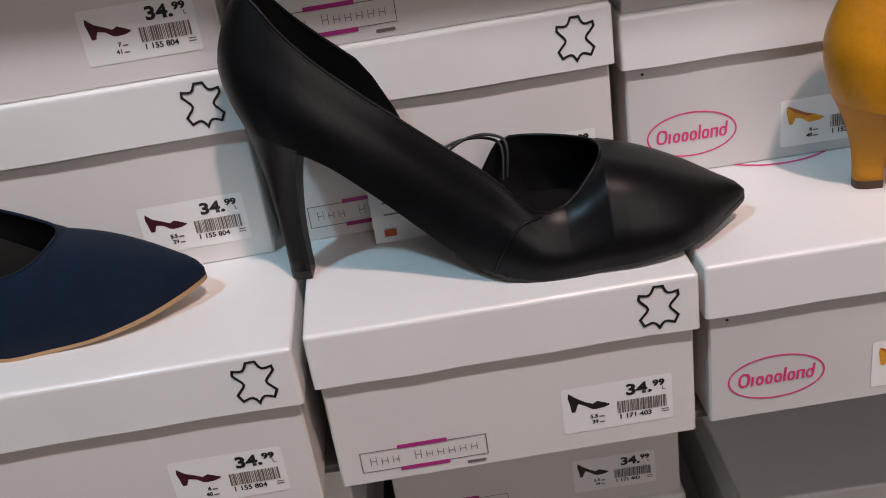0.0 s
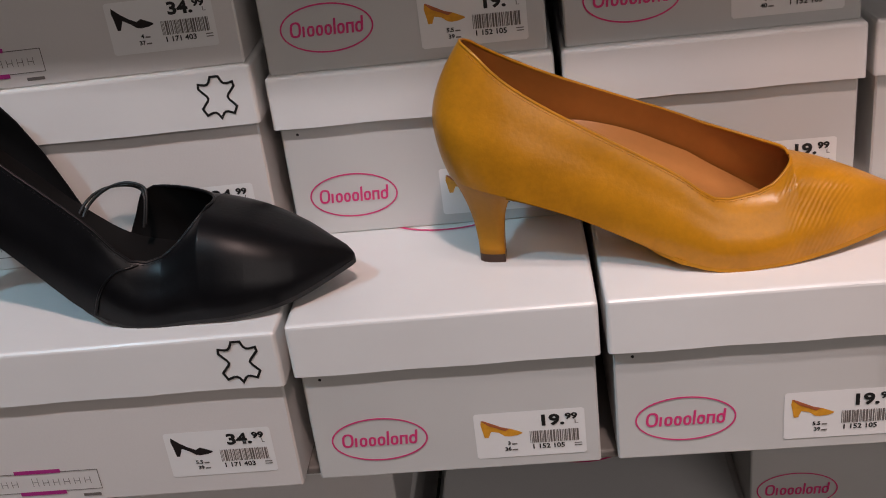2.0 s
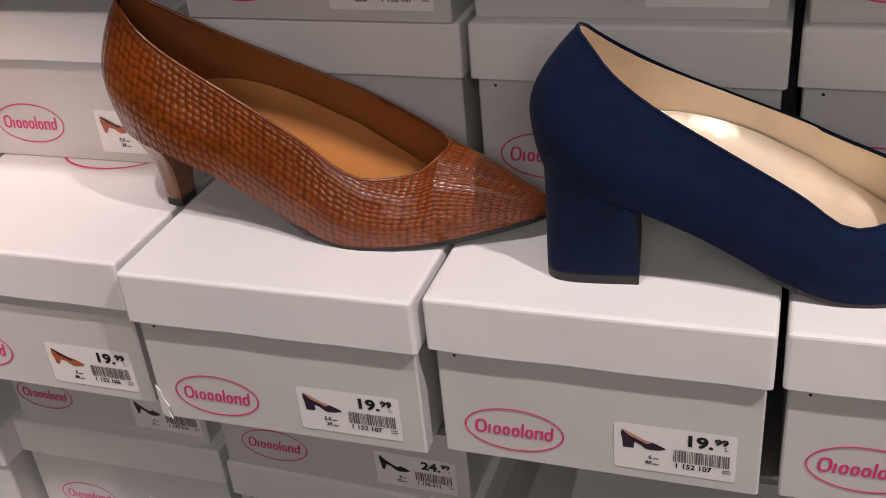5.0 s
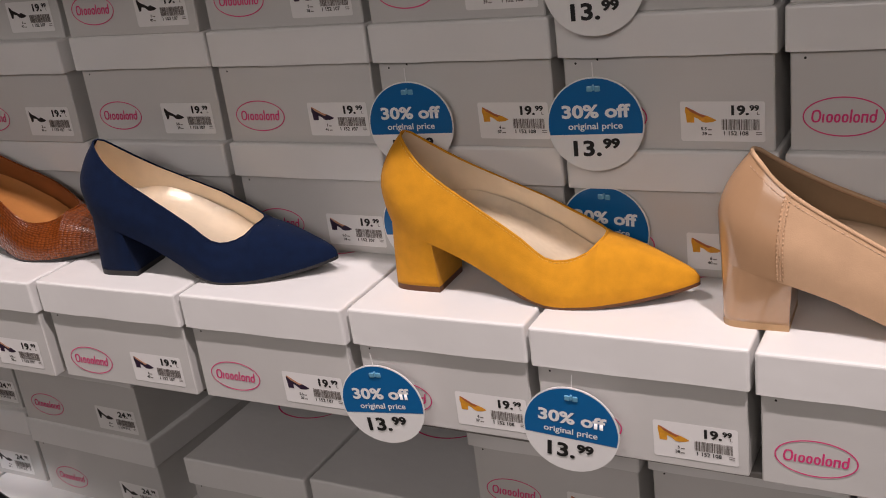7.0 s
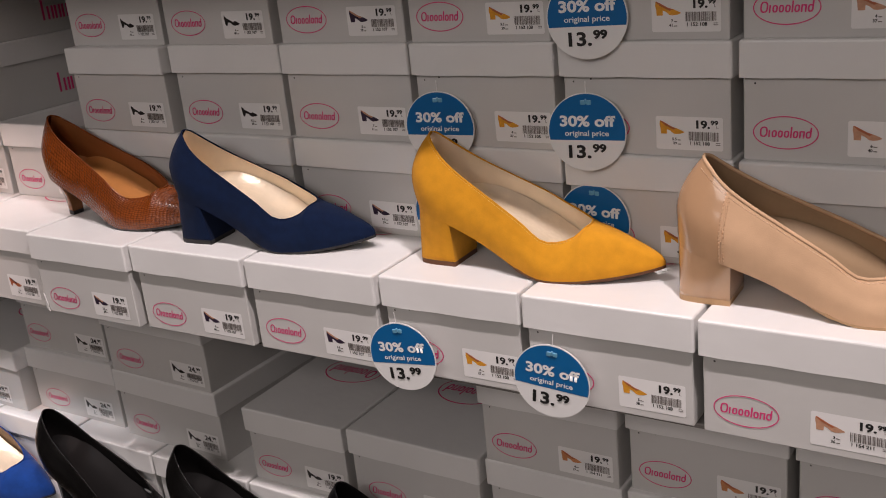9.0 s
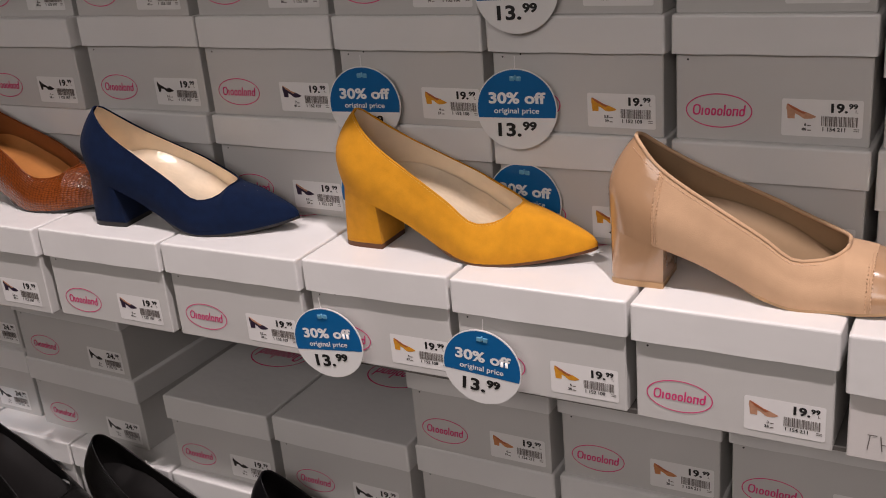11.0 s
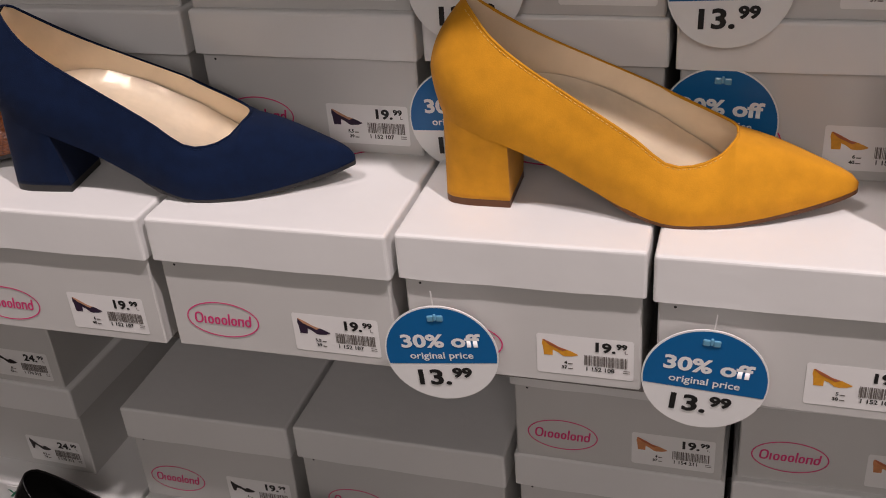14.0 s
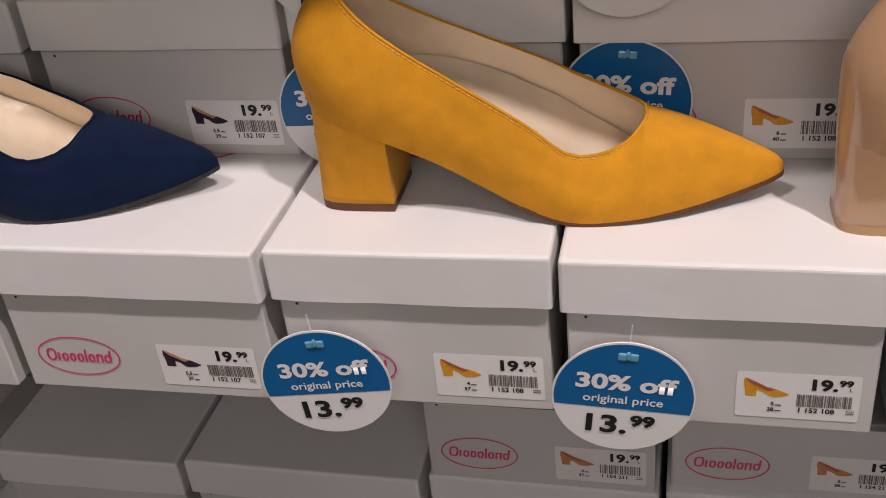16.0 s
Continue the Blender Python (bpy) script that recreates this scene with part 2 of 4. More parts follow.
def curve(table):
    """A smooth run through (s, value) knots."""
    xs, ys = np.array(table, float).T
    slope = np.gradient(ys, xs)

    def at(s):
        s = min(max(s, xs[0]), xs[-1])
        i = min(int(np.searchsorted(xs, s, side="right")) - 1, len(xs) - 2)
        h = xs[i + 1] - xs[i]
        t = (s - xs[i]) / h
        return float((2 * t**3 - 3 * t**2 + 1) * ys[i] + (t**3 - 2 * t**2 + t) * h * slope[i] + (-2 * t**3 + 3 * t**2) * ys[i + 1] + (t**3 - t**2) * h * slope[i + 1])

    return at


# ---- setting ----
structure("floor", block(-4, 5, -4, 2, -0.05, 0), FLOOR, "brown vinyl shop floor", "floor")
structure("ceiling", block(-4, 5, -4, 2, 3.0, 3.1), CEILING, "white shop ceiling", "ceiling")
structure("wall_back", block(-4, 5, 0.50, 0.60, 0, 3.0), WALL, "plain back panel behind the shoe boxes", "wall")
structure("wall_front", block(-4, 5, -4.1, -4.0, 0, 3.0), WALL, "plain shop wall across the aisle", "wall")
structure("wall_west", block(-4.1, -4, -4, 2, 0, 3.0), WALL, "plain shop wall", "wall")
structure("wall_east", block(5, 5.1, -4, 2, 0, 3.0), WALL, "plain shop wall", "wall")

TOP = 1.212      # top of the display row
H = 0.0885       # height of a box
SHELF_T = 0.031
# the middle board runs forward out of sight to block light between display boxes
for name, z, y0 in (("shelf_middle", TOP - H, 0.012), ("shelf_lower", 0.739, 0.105)):
    structure(name, block(-1.6, 1.9, y0, 0.495, z - (0.005 if y0 < 0.1 else SHELF_T), z - 0.0006, 0.001), SHELF, "grey metal shelf board under the boxes", "shelf")
# unseen next board up, added and run forward to shade the back boxes
structure("shelf_upper_unseen", block(-1.6, 1.9, -0.02, 0.495, TOP + 3 * H + 0.004, TOP + 3 * H + SHELF_T, 0.001), SHELF, "unseen grey shelf board added above to shade the back boxes", "shelf")
structure("shelf_base", block(-1.6, 1.9, 0.10, 0.495, 0.0, 0.60), SHELF, "grey plinth under the shelves", "shelf")

# ---- shoe boxes ----
CACHE = {}
DEPTH = 0.285


def cached(key, make):
    if key not in CACHE:
        CACHE[key] = make()
    return CACHE[key]


def lid_mesh(w, d, lid, h, seed=0):
    """A lid with a top and four turned-down walls of card, a little warped by handling."""
    bm = block(-w / 2, w / 2, 0, d, h - lid, h)
    bottom = [f for f in bm.faces if f.normal.z < -0.9]
    r = bmesh.ops.inset_region(bm, faces=bottom, thickness=0.0009, depth=0)
    inner = [f for f in bm.faces if f.normal.z < -0.9 and f not in r["faces"]]
    up = bmesh.ops.extrude_face_region(bm, geom=inner)
    bmesh.ops.translate(bm, vec=(0, 0, lid - 0.001), verts=[v for v in up["geom"] if isinstance(v, bmesh.types.BMVert)])
    bmesh.ops.delete(bm, geom=inner, context="FACES")
    rim = [e for e in bm.edges if all(abs(v.co.z - h) < 1e-6 or (abs(abs(v.co.x) - w / 2) < 1e-6 and (v.co.y < 1e-6 or v.co.y > d - 1e-6)) for v in e.verts) and abs(e.verts[0].co.z - h) + abs(e.verts[1].co.z - h) < lid + 1e-4]
    bmesh.ops.bevel(bm, geom=rim, offset=0.0020, segments=3, profile=0.5, affect="EDGES")
    long = [e for e in bm.edges if e.calc_length() > 0.05]
    bmesh.ops.subdivide_edges(bm, edges=long, cuts=7, use_grid_fill=True)
    for v in bm.verts:
        q = Vector((v.co.x * 22 + seed * 7.3, v.co.y * 22, v.co.z * 30))
        low = 1.0 if v.co.z < h - lid * 0.6 else 0.45
        v.co += Vector((0.0, 0.0003 * low, 0.0011 * low if low == 1.0 else 0.0002)) * noise.noise(q) + Vector((0.0004, 0.0003, 0.0)) * noise.noise(q * 2.7)
    return mesh_of(bm, "lid")


def body_mesh(w, d, h):
    return mesh_of(block(-w / 2 + 0.0024, w / 2 - 0.0024, 0.0042, d - 0.002, 0, h - 0.0035, 0.0009, 1), "body")


def oval_logo_mesh():
    """A thin ring round a row of plain rounded shapes and upright strokes."""
    bm = bmesh.new()
    ring(bm, 0.0232, 0.0122, 0.0008)
    lean, low, stroke = 0.10, -0.0036, 0.00115

    def loop(x, wide, tall):
        n, cx, cz = 20, x + wide / 2, low + tall / 2
        rim = []
        for t in (0.0, stroke):
            row = []
            for a in np.linspace(0, 2 * math.pi, n, endpoint=False):
                c, d = math.cos(a), math.sin(a)
                px = cx + (wide / 2 - t) * math.copysign(abs(c) ** 0.75, c)
                pz = cz + (tall / 2 - t * 0.9) * math.copysign(abs(d) ** 0.75, d)
                row.append(bm.verts.new((px + lean * pz, 0, pz)))
            rim.append(row)
        for i in range(n):
            j = (i + 1) % n
            bm.faces.new((rim[0][i], rim[1][i], rim[1][j], rim[0][j]))

    x = -0.0182
    for shape, wide, tall in (("o", 0.0056, 0.0078), ("i", 0.0016, 0.0053), ("o", 0.0038, 0.0053), ("o", 0.0036, 0.0053), ("o", 0.0038, 0.0053), ("i", 0.0012, 0.0080), ("o", 0.0038, 0.0053), ("ii", 0.0038, 0.0053), ("oi", 0.0040, 0.0053)):
        if "o" in shape:
            loop(x, wide, tall)
        if shape == "i":
            bar(bm, x, x + stroke, low, low + tall, lean)
        if shape == "ii":
            bar(bm, x, x + stroke, low, low + tall, lean)
            bar(bm, x + wide - stroke, x + wide, low, low + tall, lean)
            bar(bm, x + stroke, x + wide - stroke, low + tall - 0.001, low + tall, lean)
        if shape == "oi":
            bar(bm, x + wide - stroke, x + wide, low + tall * 0.6, low + 0.0080, lean, y=-0.00005)
        x += wide + 0.00065
    return mesh_of(bm, "oval_logo")


def frame_logo_meshes():
    """A thin frame, two purple bars, and a row of plain grey marks."""
    line, bars = bmesh.new(), bmesh.new()
    w, t = 0.030, 0.0004
    for x0, x1, z0, z1 in ((-w, w, 0.0055, 0.0059), (-w, w, -0.0059, -0.0055), (-w, -w + t, -0.0055, 0.0055), (w - t, w, -0.0055, 0.0055)):
        bar(line, x0, x1, z0, z1)
    x = -0.0255
    for k, tall in enumerate((0.0050, 0.0038, 0.0038, 0, 0.0050, 0.0038, 0.0038, 0.0038, 0.0038, 0.0038)):
        if tall:
            for x0, x1, z0, z1 in ((0, 0.0003, 0, tall), (0.0027, 0.003, 0, tall), (0.0003, 0.0027, tall * 0.45, tall * 0.45 + 0.0003)):
                bar(line, x + x0, x + x1, -0.0022 + z0, -0.0022 + z1)
        x += 0.0053
    bar(line, 0.0195, 0.0285, -0.0098, -0.0082)
    bar(bars, -0.012, 0.0115, 0.0053, 0.0075, y=-0.0001)
    bar(bars, -0.012, 0.0115, -0.0075, -0.0053, y=-0.0001)
    return mesh_of(line, "logo_frame"), mesh_of(bars, "logo_accent")


def hide_mesh():
    """The outline of a stretched hide, a leather sign."""
    w, h = 0.0095, 0.0115
    tips = ((0.25, 1.0), (0.95, 0.72), (1.0, 0.45), (0.98, -0.42), (0.75, -0.80), (0.0, -1.0), (-0.75, -0.80), (-0.98, -0.42), (-1.0, 0.45), (-0.95, 0.72), (-0.25, 1.0))
    bow = (0.22, 0.0, 0.42, 0.0, 0.24, 0.24, 0.0, 0.42, 0.0, 0.22, 0.0)
    line = []
    for k, (a, b) in enumerate(tips):
        c, d = tips[(k + 1) % len(tips)]
        for t in np.linspace(0, 1, 6, endpoint=False):
            s = 1 - bow[k] * math.sin(math.pi * t)
            line.append(((a + (c - a) * t) * s * w, (b + (d - b) * t) * (s if bow[k] else 1) * h))
    bm = bmesh.new()
    n = len(line)
    outer = [bm.verts.new((x, 0, z)) for x, z in line]
    inner = []
    for i in range(n):
        (ax, az), (bx, bz) = line[i - 1], line[(i + 1) % n]
        d = math.hypot(bx - ax, bz - az) or 1
        inner.append(bm.verts.new((line[i][0] + (bz - az) / d * 0.0012, 0, line[i][1] - (bx - ax) / d * 0.0012)))
    for i in range(n):
        bm.faces.new((outer[i], outer[(i + 1) % n], inner[(i + 1) % n], inner[i]))
    return mesh_of(bm, "hide_mark")


def picture_mesh(style):
    """A small side view of a pump, with the opening drawn dark."""
    low, wide = {"kitten": (0.62, 0.10), "block": (0.66, 0.24), "high": (0.85, 0.08)}[style]
    s = 0.0195
    top = 0.34 + 0.26 * low
    pts = [(0.02, top), (0.0, top - 0.14), (0.03, top - 0.27)]
    pts += [(0.07 if style != "block" else 0.05, 0.0), ((0.07 if style != "block" else 0.05) + wide, 0.0), (0.24 if style != "block" else 0.30, top - 0.33)]
    pts += [(0.42, 0.13), (0.56, 0.02), (0.66, 0.0), (0.85, 0.02), (0.99, 0.07), (0.99, 0.10), (0.84, 0.17), (0.70, 0.23), (0.58, 0.17), (0.40, 0.26), (0.20, top - 0.16)]
    bm = bmesh.new()
    f = polygon(bm, [(x * s, z * s) for x, z in pts])
    if f.normal.y > 0:
        f.normal_flip()
    opening = bmesh.new()
    polygon(opening, [(x * s, z * s) for x, z in ((0.02, top), (0.20, top - 0.16), (0.40, 0.26), (0.58, 0.17), (0.70, 0.23), (0.50, 0.29), (0.28, top - 0.10), (0.06, top + 0.01))], y=-0.0001)
    return mesh_of(bm, "picture"), mesh_of(opening, "opening")


def barcode_mesh(seed):
    rng = random.Random(seed)
    bm = bmesh.new()
    x = 0.0
    while x < 0.0232:
        w = rng.choice((0.0003, 0.0003, 0.0006, 0.0009))
        bar(bm, x, min(x + w, 0.0235), 0, 0.0068)
        x += w + rng.choice((0.0003, 0.0003, 0.0005))
    return mesh_of(bm, "barcode")


def sticker_mesh():
    bm = bmesh.new()
    polygon(bm, [(0.001, 0), (0.051, 0), (0.052, 0.001), (0.052, 0.0245), (0.051, 0.0255), (0.001, 0.0255), (0, 0.0245), (0, 0.001)])
    return mesh_of(bm, "label")


def price_label(box, x, z, y, spec):
    """A printed sticker: picture, price, size, barcode and article number."""
    price, cents, code, uk, eu, colour, style = spec
    card = part("price_label", cached("sticker", sticker_mesh), STICKER, box, "white price sticker", (x, y - 0.0003, z))
    pic, opening = cached(("pic", style), lambda: picture_mesh(style))
    picture = part("picture", pic, PIC[colour], card, "printed picture of a pump", (0.003, -0.0002, 0.0120))
    if colour not in ("black", "plum"):
        part("picture_shade", opening, PIC[{"brown": "plum", "navy": "nude"}.get(colour, "brown")], card, "", (0.003, -0.0003, 0.0120))
    part("price", text_mesh(price + ".", 0.0082, 0.00032, "RIGHT"), BLACK_INK, card, "bold price", (0.0425, -0.0003, 0.0172))
    part("price_superscript", text_mesh(cents, 0.0046, 0.0002, "LEFT"), BLACK_INK, card, "", (0.0428, -0.0003, 0.0199))
    tagged(part("barcode", cached(("bc", code), lambda: barcode_mesh(code)), GREY_INK, card, "black barcode", (0.0258, -0.0003, 0.0075)), kind="stuff")
    part("article_number", text_mesh(code, 0.0036, 0.00010, "LEFT"), BLACK_INK, card, "", (0.0262, -0.0003, 0.0042))
    part("size_number", text_mesh(uk, 0.0028, 0.0001, "RIGHT"), BLACK_INK, card, "", (0.0165, -0.0003, 0.0072))
    part("size_number", text_mesh(eu, 0.0028, 0.0001, "RIGHT"), BLACK_INK, card, "", (0.0165, -0.0003, 0.0040))

    def smalls():
        bm = bmesh.new()
        for x0, x1, z0, z1 in ((0.0170, 0.0195, 0.0072, 0.0079), (0.0170, 0.0195, 0.0040, 0.0047), (0.0465, 0.0500, 0.0058, 0.0063), (0.0465, 0.0500, 0.0045, 0.0050), (0.0472, 0.0476, 0.0172, 0.0192), (0.0476, 0.0488, 0.0172, 0.0175)):
            bar(bm, x0, x1, z0, z1)
        return mesh_of(bm, "small_print")

    tagged(part("small_print", cached("smalls", smalls), GREY_INK, card, "", (0, -0.0003, 0)), kind="stuff")
    return card


RNG = random.Random(7)


def shoe_box(x0, x1, z, y, label, spec=None, kind="oval", yaw=0.0, lid=0.027, h=H, logo_top=False, side_logo=False, group="", d=DEPTH, dots=True, logo=True, tilt=0.0, logo_x=None, label_x=None, logo_z=0.0215):
    """A lidded card shoe box; the origin is at the middle of its front, on its base."""
    w = x1 - x0 - 0.0012
    box = new("shoe_box")
    box.matrix_world = pose((x0 + x1) / 2, y, z, tilt, 0, yaw)
    key = (round(w, 4), d, lid, h)
    variant = RNG.randrange(3)
    body_mat = {"oval": BODY, "frame": IVORY, "cat": IVORY}[kind]
    body = part("body", cached(("body",) + key, lambda: body_mesh(w, d, h)), body_mat, box, "")
    top = part("lid", cached(("lid", variant) + key, lambda: lid_mesh(w, d, lid, h, variant)), LID, box, "white lid")
    front = 0.0042
    if kind == "oval":
        if logo:
            part("oval_logo", cached("oval", oval_logo_mesh), PINK, box, "pink oval logo", (-0.0368 * min(1, w / 0.143) if logo_x is None else logo_x, front - 0.0004, logo_z))
        if logo_top:
            part("oval_logo", cached("oval_top", lambda: top_logo_mesh()), PINK, top, "pink oval logo on the lid", (0.0, 0.118, h + 0.0003))
        if side_logo:
            part("side_mark", cached("side_mark", side_mark_mesh), PINK, body, "large pink word mark", (w / 2 - 0.0024 + 0.0004, 0.10, 0.016))
    elif kind == "frame":
        a, b = cached("frame_logo", frame_logo_meshes)
        logo_line = part("logo_frame", a, GREY_INK, box, "thin grey framed logo", (-w / 2 + 0.043, front - 0.0004, 0.013))
        part("logo_accent", b, PURPLE, logo_line, "", (0, 0, 0))
        part("hide_mark", cached("hide", hide_mesh), BLACK_INK, top, "black leather sign", (w / 2 - 0.0185, -0.0004, h - lid / 2))
    if dots and kind == "oval":
        def hole():
            bm = bmesh.new()
            bmesh.ops.create_circle(bm, cap_ends=True, radius=0.0008, segments=8, matrix=Matrix.Rotation(radians(90), 4, "X"))
            return mesh_of(bm, "punch_hole")
        part("punch_hole", cached("hole", hole), BLACK_INK, body, "", (-w / 2 + 0.011, front - 0.0003, h - lid - 0.0045))
        if variant == 1:
            part("punch_hole", cached("hole", hole), BLACK_INK, body, "", (-w / 2 + 0.026, front - 0.0003, h - lid - 0.0022))
    if spec:
        price_label(box, ({"oval": 0.0088, "frame": 0.022, "cat": 0.01}[kind] if label_x is None else label_x) + RNG.uniform(-0.001, 0.001), 0.0062 if kind == "oval" else 0.0105, front, spec)
    return tagged(box, label, "shoe box", group)


def top_logo_mesh():
    me = oval_logo_mesh().copy()
    me.transform(Matrix.Rotation(radians(-90), 4, "X") @ Matrix.Diagonal((1.55, 1, 2.3, 1)))
    me.transform(Matrix.Rotation(radians(180), 4, "Z"))
    return me


def side_mark_mesh():
    bm = bmesh.new()
    x = 0.0
    for k in range(9):
        tall = 0.024 if k in (0, 5, 8) else 0.016
        wide = 0.011 if k == 0 else 0.008
        bar(bm, x, x + 0.0032, 0, tall)
        bar(bm, x + wide - 0.0032, x + wide, 0, 0.016)
        x += wide + 0.003
    bmesh.ops.rotate(bm, cent=(0, 0, 0), matrix=Matrix.Rotation(radians(90), 3, "Z"), verts=bm.verts)
    return mesh_of(bm, "side_mark")


Y5 = ("19", "99", "1 152 105", "5.5", "39", "yellow", "kitten")


def spec(base, uk=None, eu=None):
    s = list(base)
    if uk:
        s[3], s[4] = uk, eu
    return tuple(s)


BR = ("19", "99", "1 152 106", "5", "38", "brown", "kitten")
NV = ("19", "99", "1 152 107", "5.5", "39", "navy", "block")
MU = ("19", "99", "1 152 108", "4", "37", "yellow", "block")
ND = ("19", "99", "1 154 211", "3", "36", "nude", "block")
PL = ("34", "99", "1 155 804", "6", "40", "plum", "kitten")
BK = ("34", "99", "1 171 403", "5.5", "39", "black", "high")
BH = ("24", "99", "1 170 312", "4", "37", "black", "high")
BL = ("19", "99", "1 170 109", "5.5", "39", "black", "kitten")

OVAL = "white-lidded card shoe box, body toned for shade, pink oval logo"
FRAMED = "white card shoe box with a grey framed logo"
A_Z = TOP - H

# the display row: x0, x1, y, yaw, kind, sticker, lid, height
for x0, x1, y, yaw, kind, sp, lid in (
    (-0.735, -0.552, -0.020, 1.5, "frame", PL, 0.029),
    (-0.549, -0.373, -0.009, 1.3, "frame", BK, 0.028),
    (-0.371, -0.229, -0.002, 1.0, "oval", spec(Y5, "3", "36"), 0.027),
    (-0.227, -0.085, 0.000, 0.5, "oval", Y5, 0.027),
    (-0.083, 0.062, -0.005, 0.0, "oval", BR, 0.027),
    (0.066, 0.214, -0.012, 0.5, "oval", NV, 0.027),
    (0.216, 0.363, -0.006, 0.3, "oval", spec(NV, "6", "40"), 0.027),
    (0.365, 0.510, -0.003, 0.5, "oval", NV, 0.027),
    (0.512, 0.645, 0.002, 0.6, "oval", MU, 0.027),
    (0.647, 0.785, 0.001, 0.0, "oval", spec(MU, "5", "38"), 0.027),
    (0.787, 0.924, -0.002, -0.5, "oval", ND, 0.027),
):
    shoe_box(x0, x1, A_Z, y, FRAMED if kind == "frame" else OVAL, sp, kind, yaw, lid, logo_top=kind == "oval", group="boxes under the display shoes", logo_z=0.0185 if 0.06 < x0 < 0.3 else 0.0215)

# the last display boxes carry a dark line logo in place of the oval
def cat_box(x0, x1, z, y, lid=0.041):
    box = shoe_box(x0, x1, z, y, "white card shoe box, tall lid, dark line logo", None, "cat", 0, lid, H, group="boxes under the display shoes")

    def mark():
        bm = bmesh.new()
        x = 0.0
        for k in range(7):
            bar(bm, x, x + 0.0006, 0, 0.011, 0.12 * (-1) ** k)
            if k not in (0, 3):
                bar(bm, x + 0.0055, x + 0.0061, 0, 0.011, -0.12 * (-1) ** k)
            bar(bm, x, x + 0.0058, (0.0104, 0.0045, 0.0104)[k % 3], (0.011, 0.0051, 0.011)[k % 3])
            x += 0.0088
        bar(bm, 0.018, 0.034, 0.0165, 0.0171)
        bar(bm, 0.033, 0.038, 0.0171, 0.0200)
        bar(bm, 0.012, 0.019, 0.0150, 0.0156)
        return mesh_of(bm, "line_logo")

    part("line_logo", cached("line_logo", mark), GREY_INK, box, "dark line logo", (-0.064, 0.0038, 0.008))
    return box


cat_box(0.927, 1.085, A_Z, -0.004)
cat_box(1.087, 1.245, A_Z, 0.000)

# the rows stacked behind, level by level; None leaves a gap
B_X = (-0.76, -0.562, -0.385, -0.238, -0.091, 0.066, 0.213, 0.359, 0.505, 0.645, 0.787, 0.925, 1.075, 1.23)
B_KIND = (PL, BK, Y5, Y5, BR, BR, NV, NV, MU, MU, ND, None, None)
SIZES = (("5.5", "39"), ("7", "41"), ("5", "38"), ("6", "40"), ("4", "37"), ("5.5", "39"), ("6", "40"))
jit = random.Random(11)
for level in range(3):
    for k, base in enumerate(B_KIND):
        if level and k in (4,):
            continue
        x0, x1 = B_X[k] + 0.0012, B_X[k + 1] - (0.013 if k == 4 else 0.0012)
        y = 0.091 + jit.uniform(-0.002, 0.002) - (0.024 if k == 0 else 0.012 if k == 1 else 0.0)
        z = TOP + level * (0.0985 if k < 2 else H)
        yaw = jit.uniform(-0.8, 0.8) + (2.5 if k < 2 else 0)
        uk, eu = SIZES[(k * 3 + level) % 7]
        if k < 2:
            shoe_box(x0, x1, z, y, FRAMED, spec(base, uk, eu), "frame", yaw, 0.030, 0.0985, group="boxes stacked behind", label_x=0.033 if k == 0 else None)
        elif base is None:
            cat_box(x0, x1, z, y)
        else:
            if level and k in (5, 6):
                base = ("19", "99", "1 152 107", uk, eu, "black", "kitten")
            if level == 1 and k == 5:
                y -= 0.008
            shoe_box(x0, x1, z, y, OVAL, spec(base, uk, eu), "oval", yaw, 0.027, group="boxes stacked behind", side_logo=k == 3)

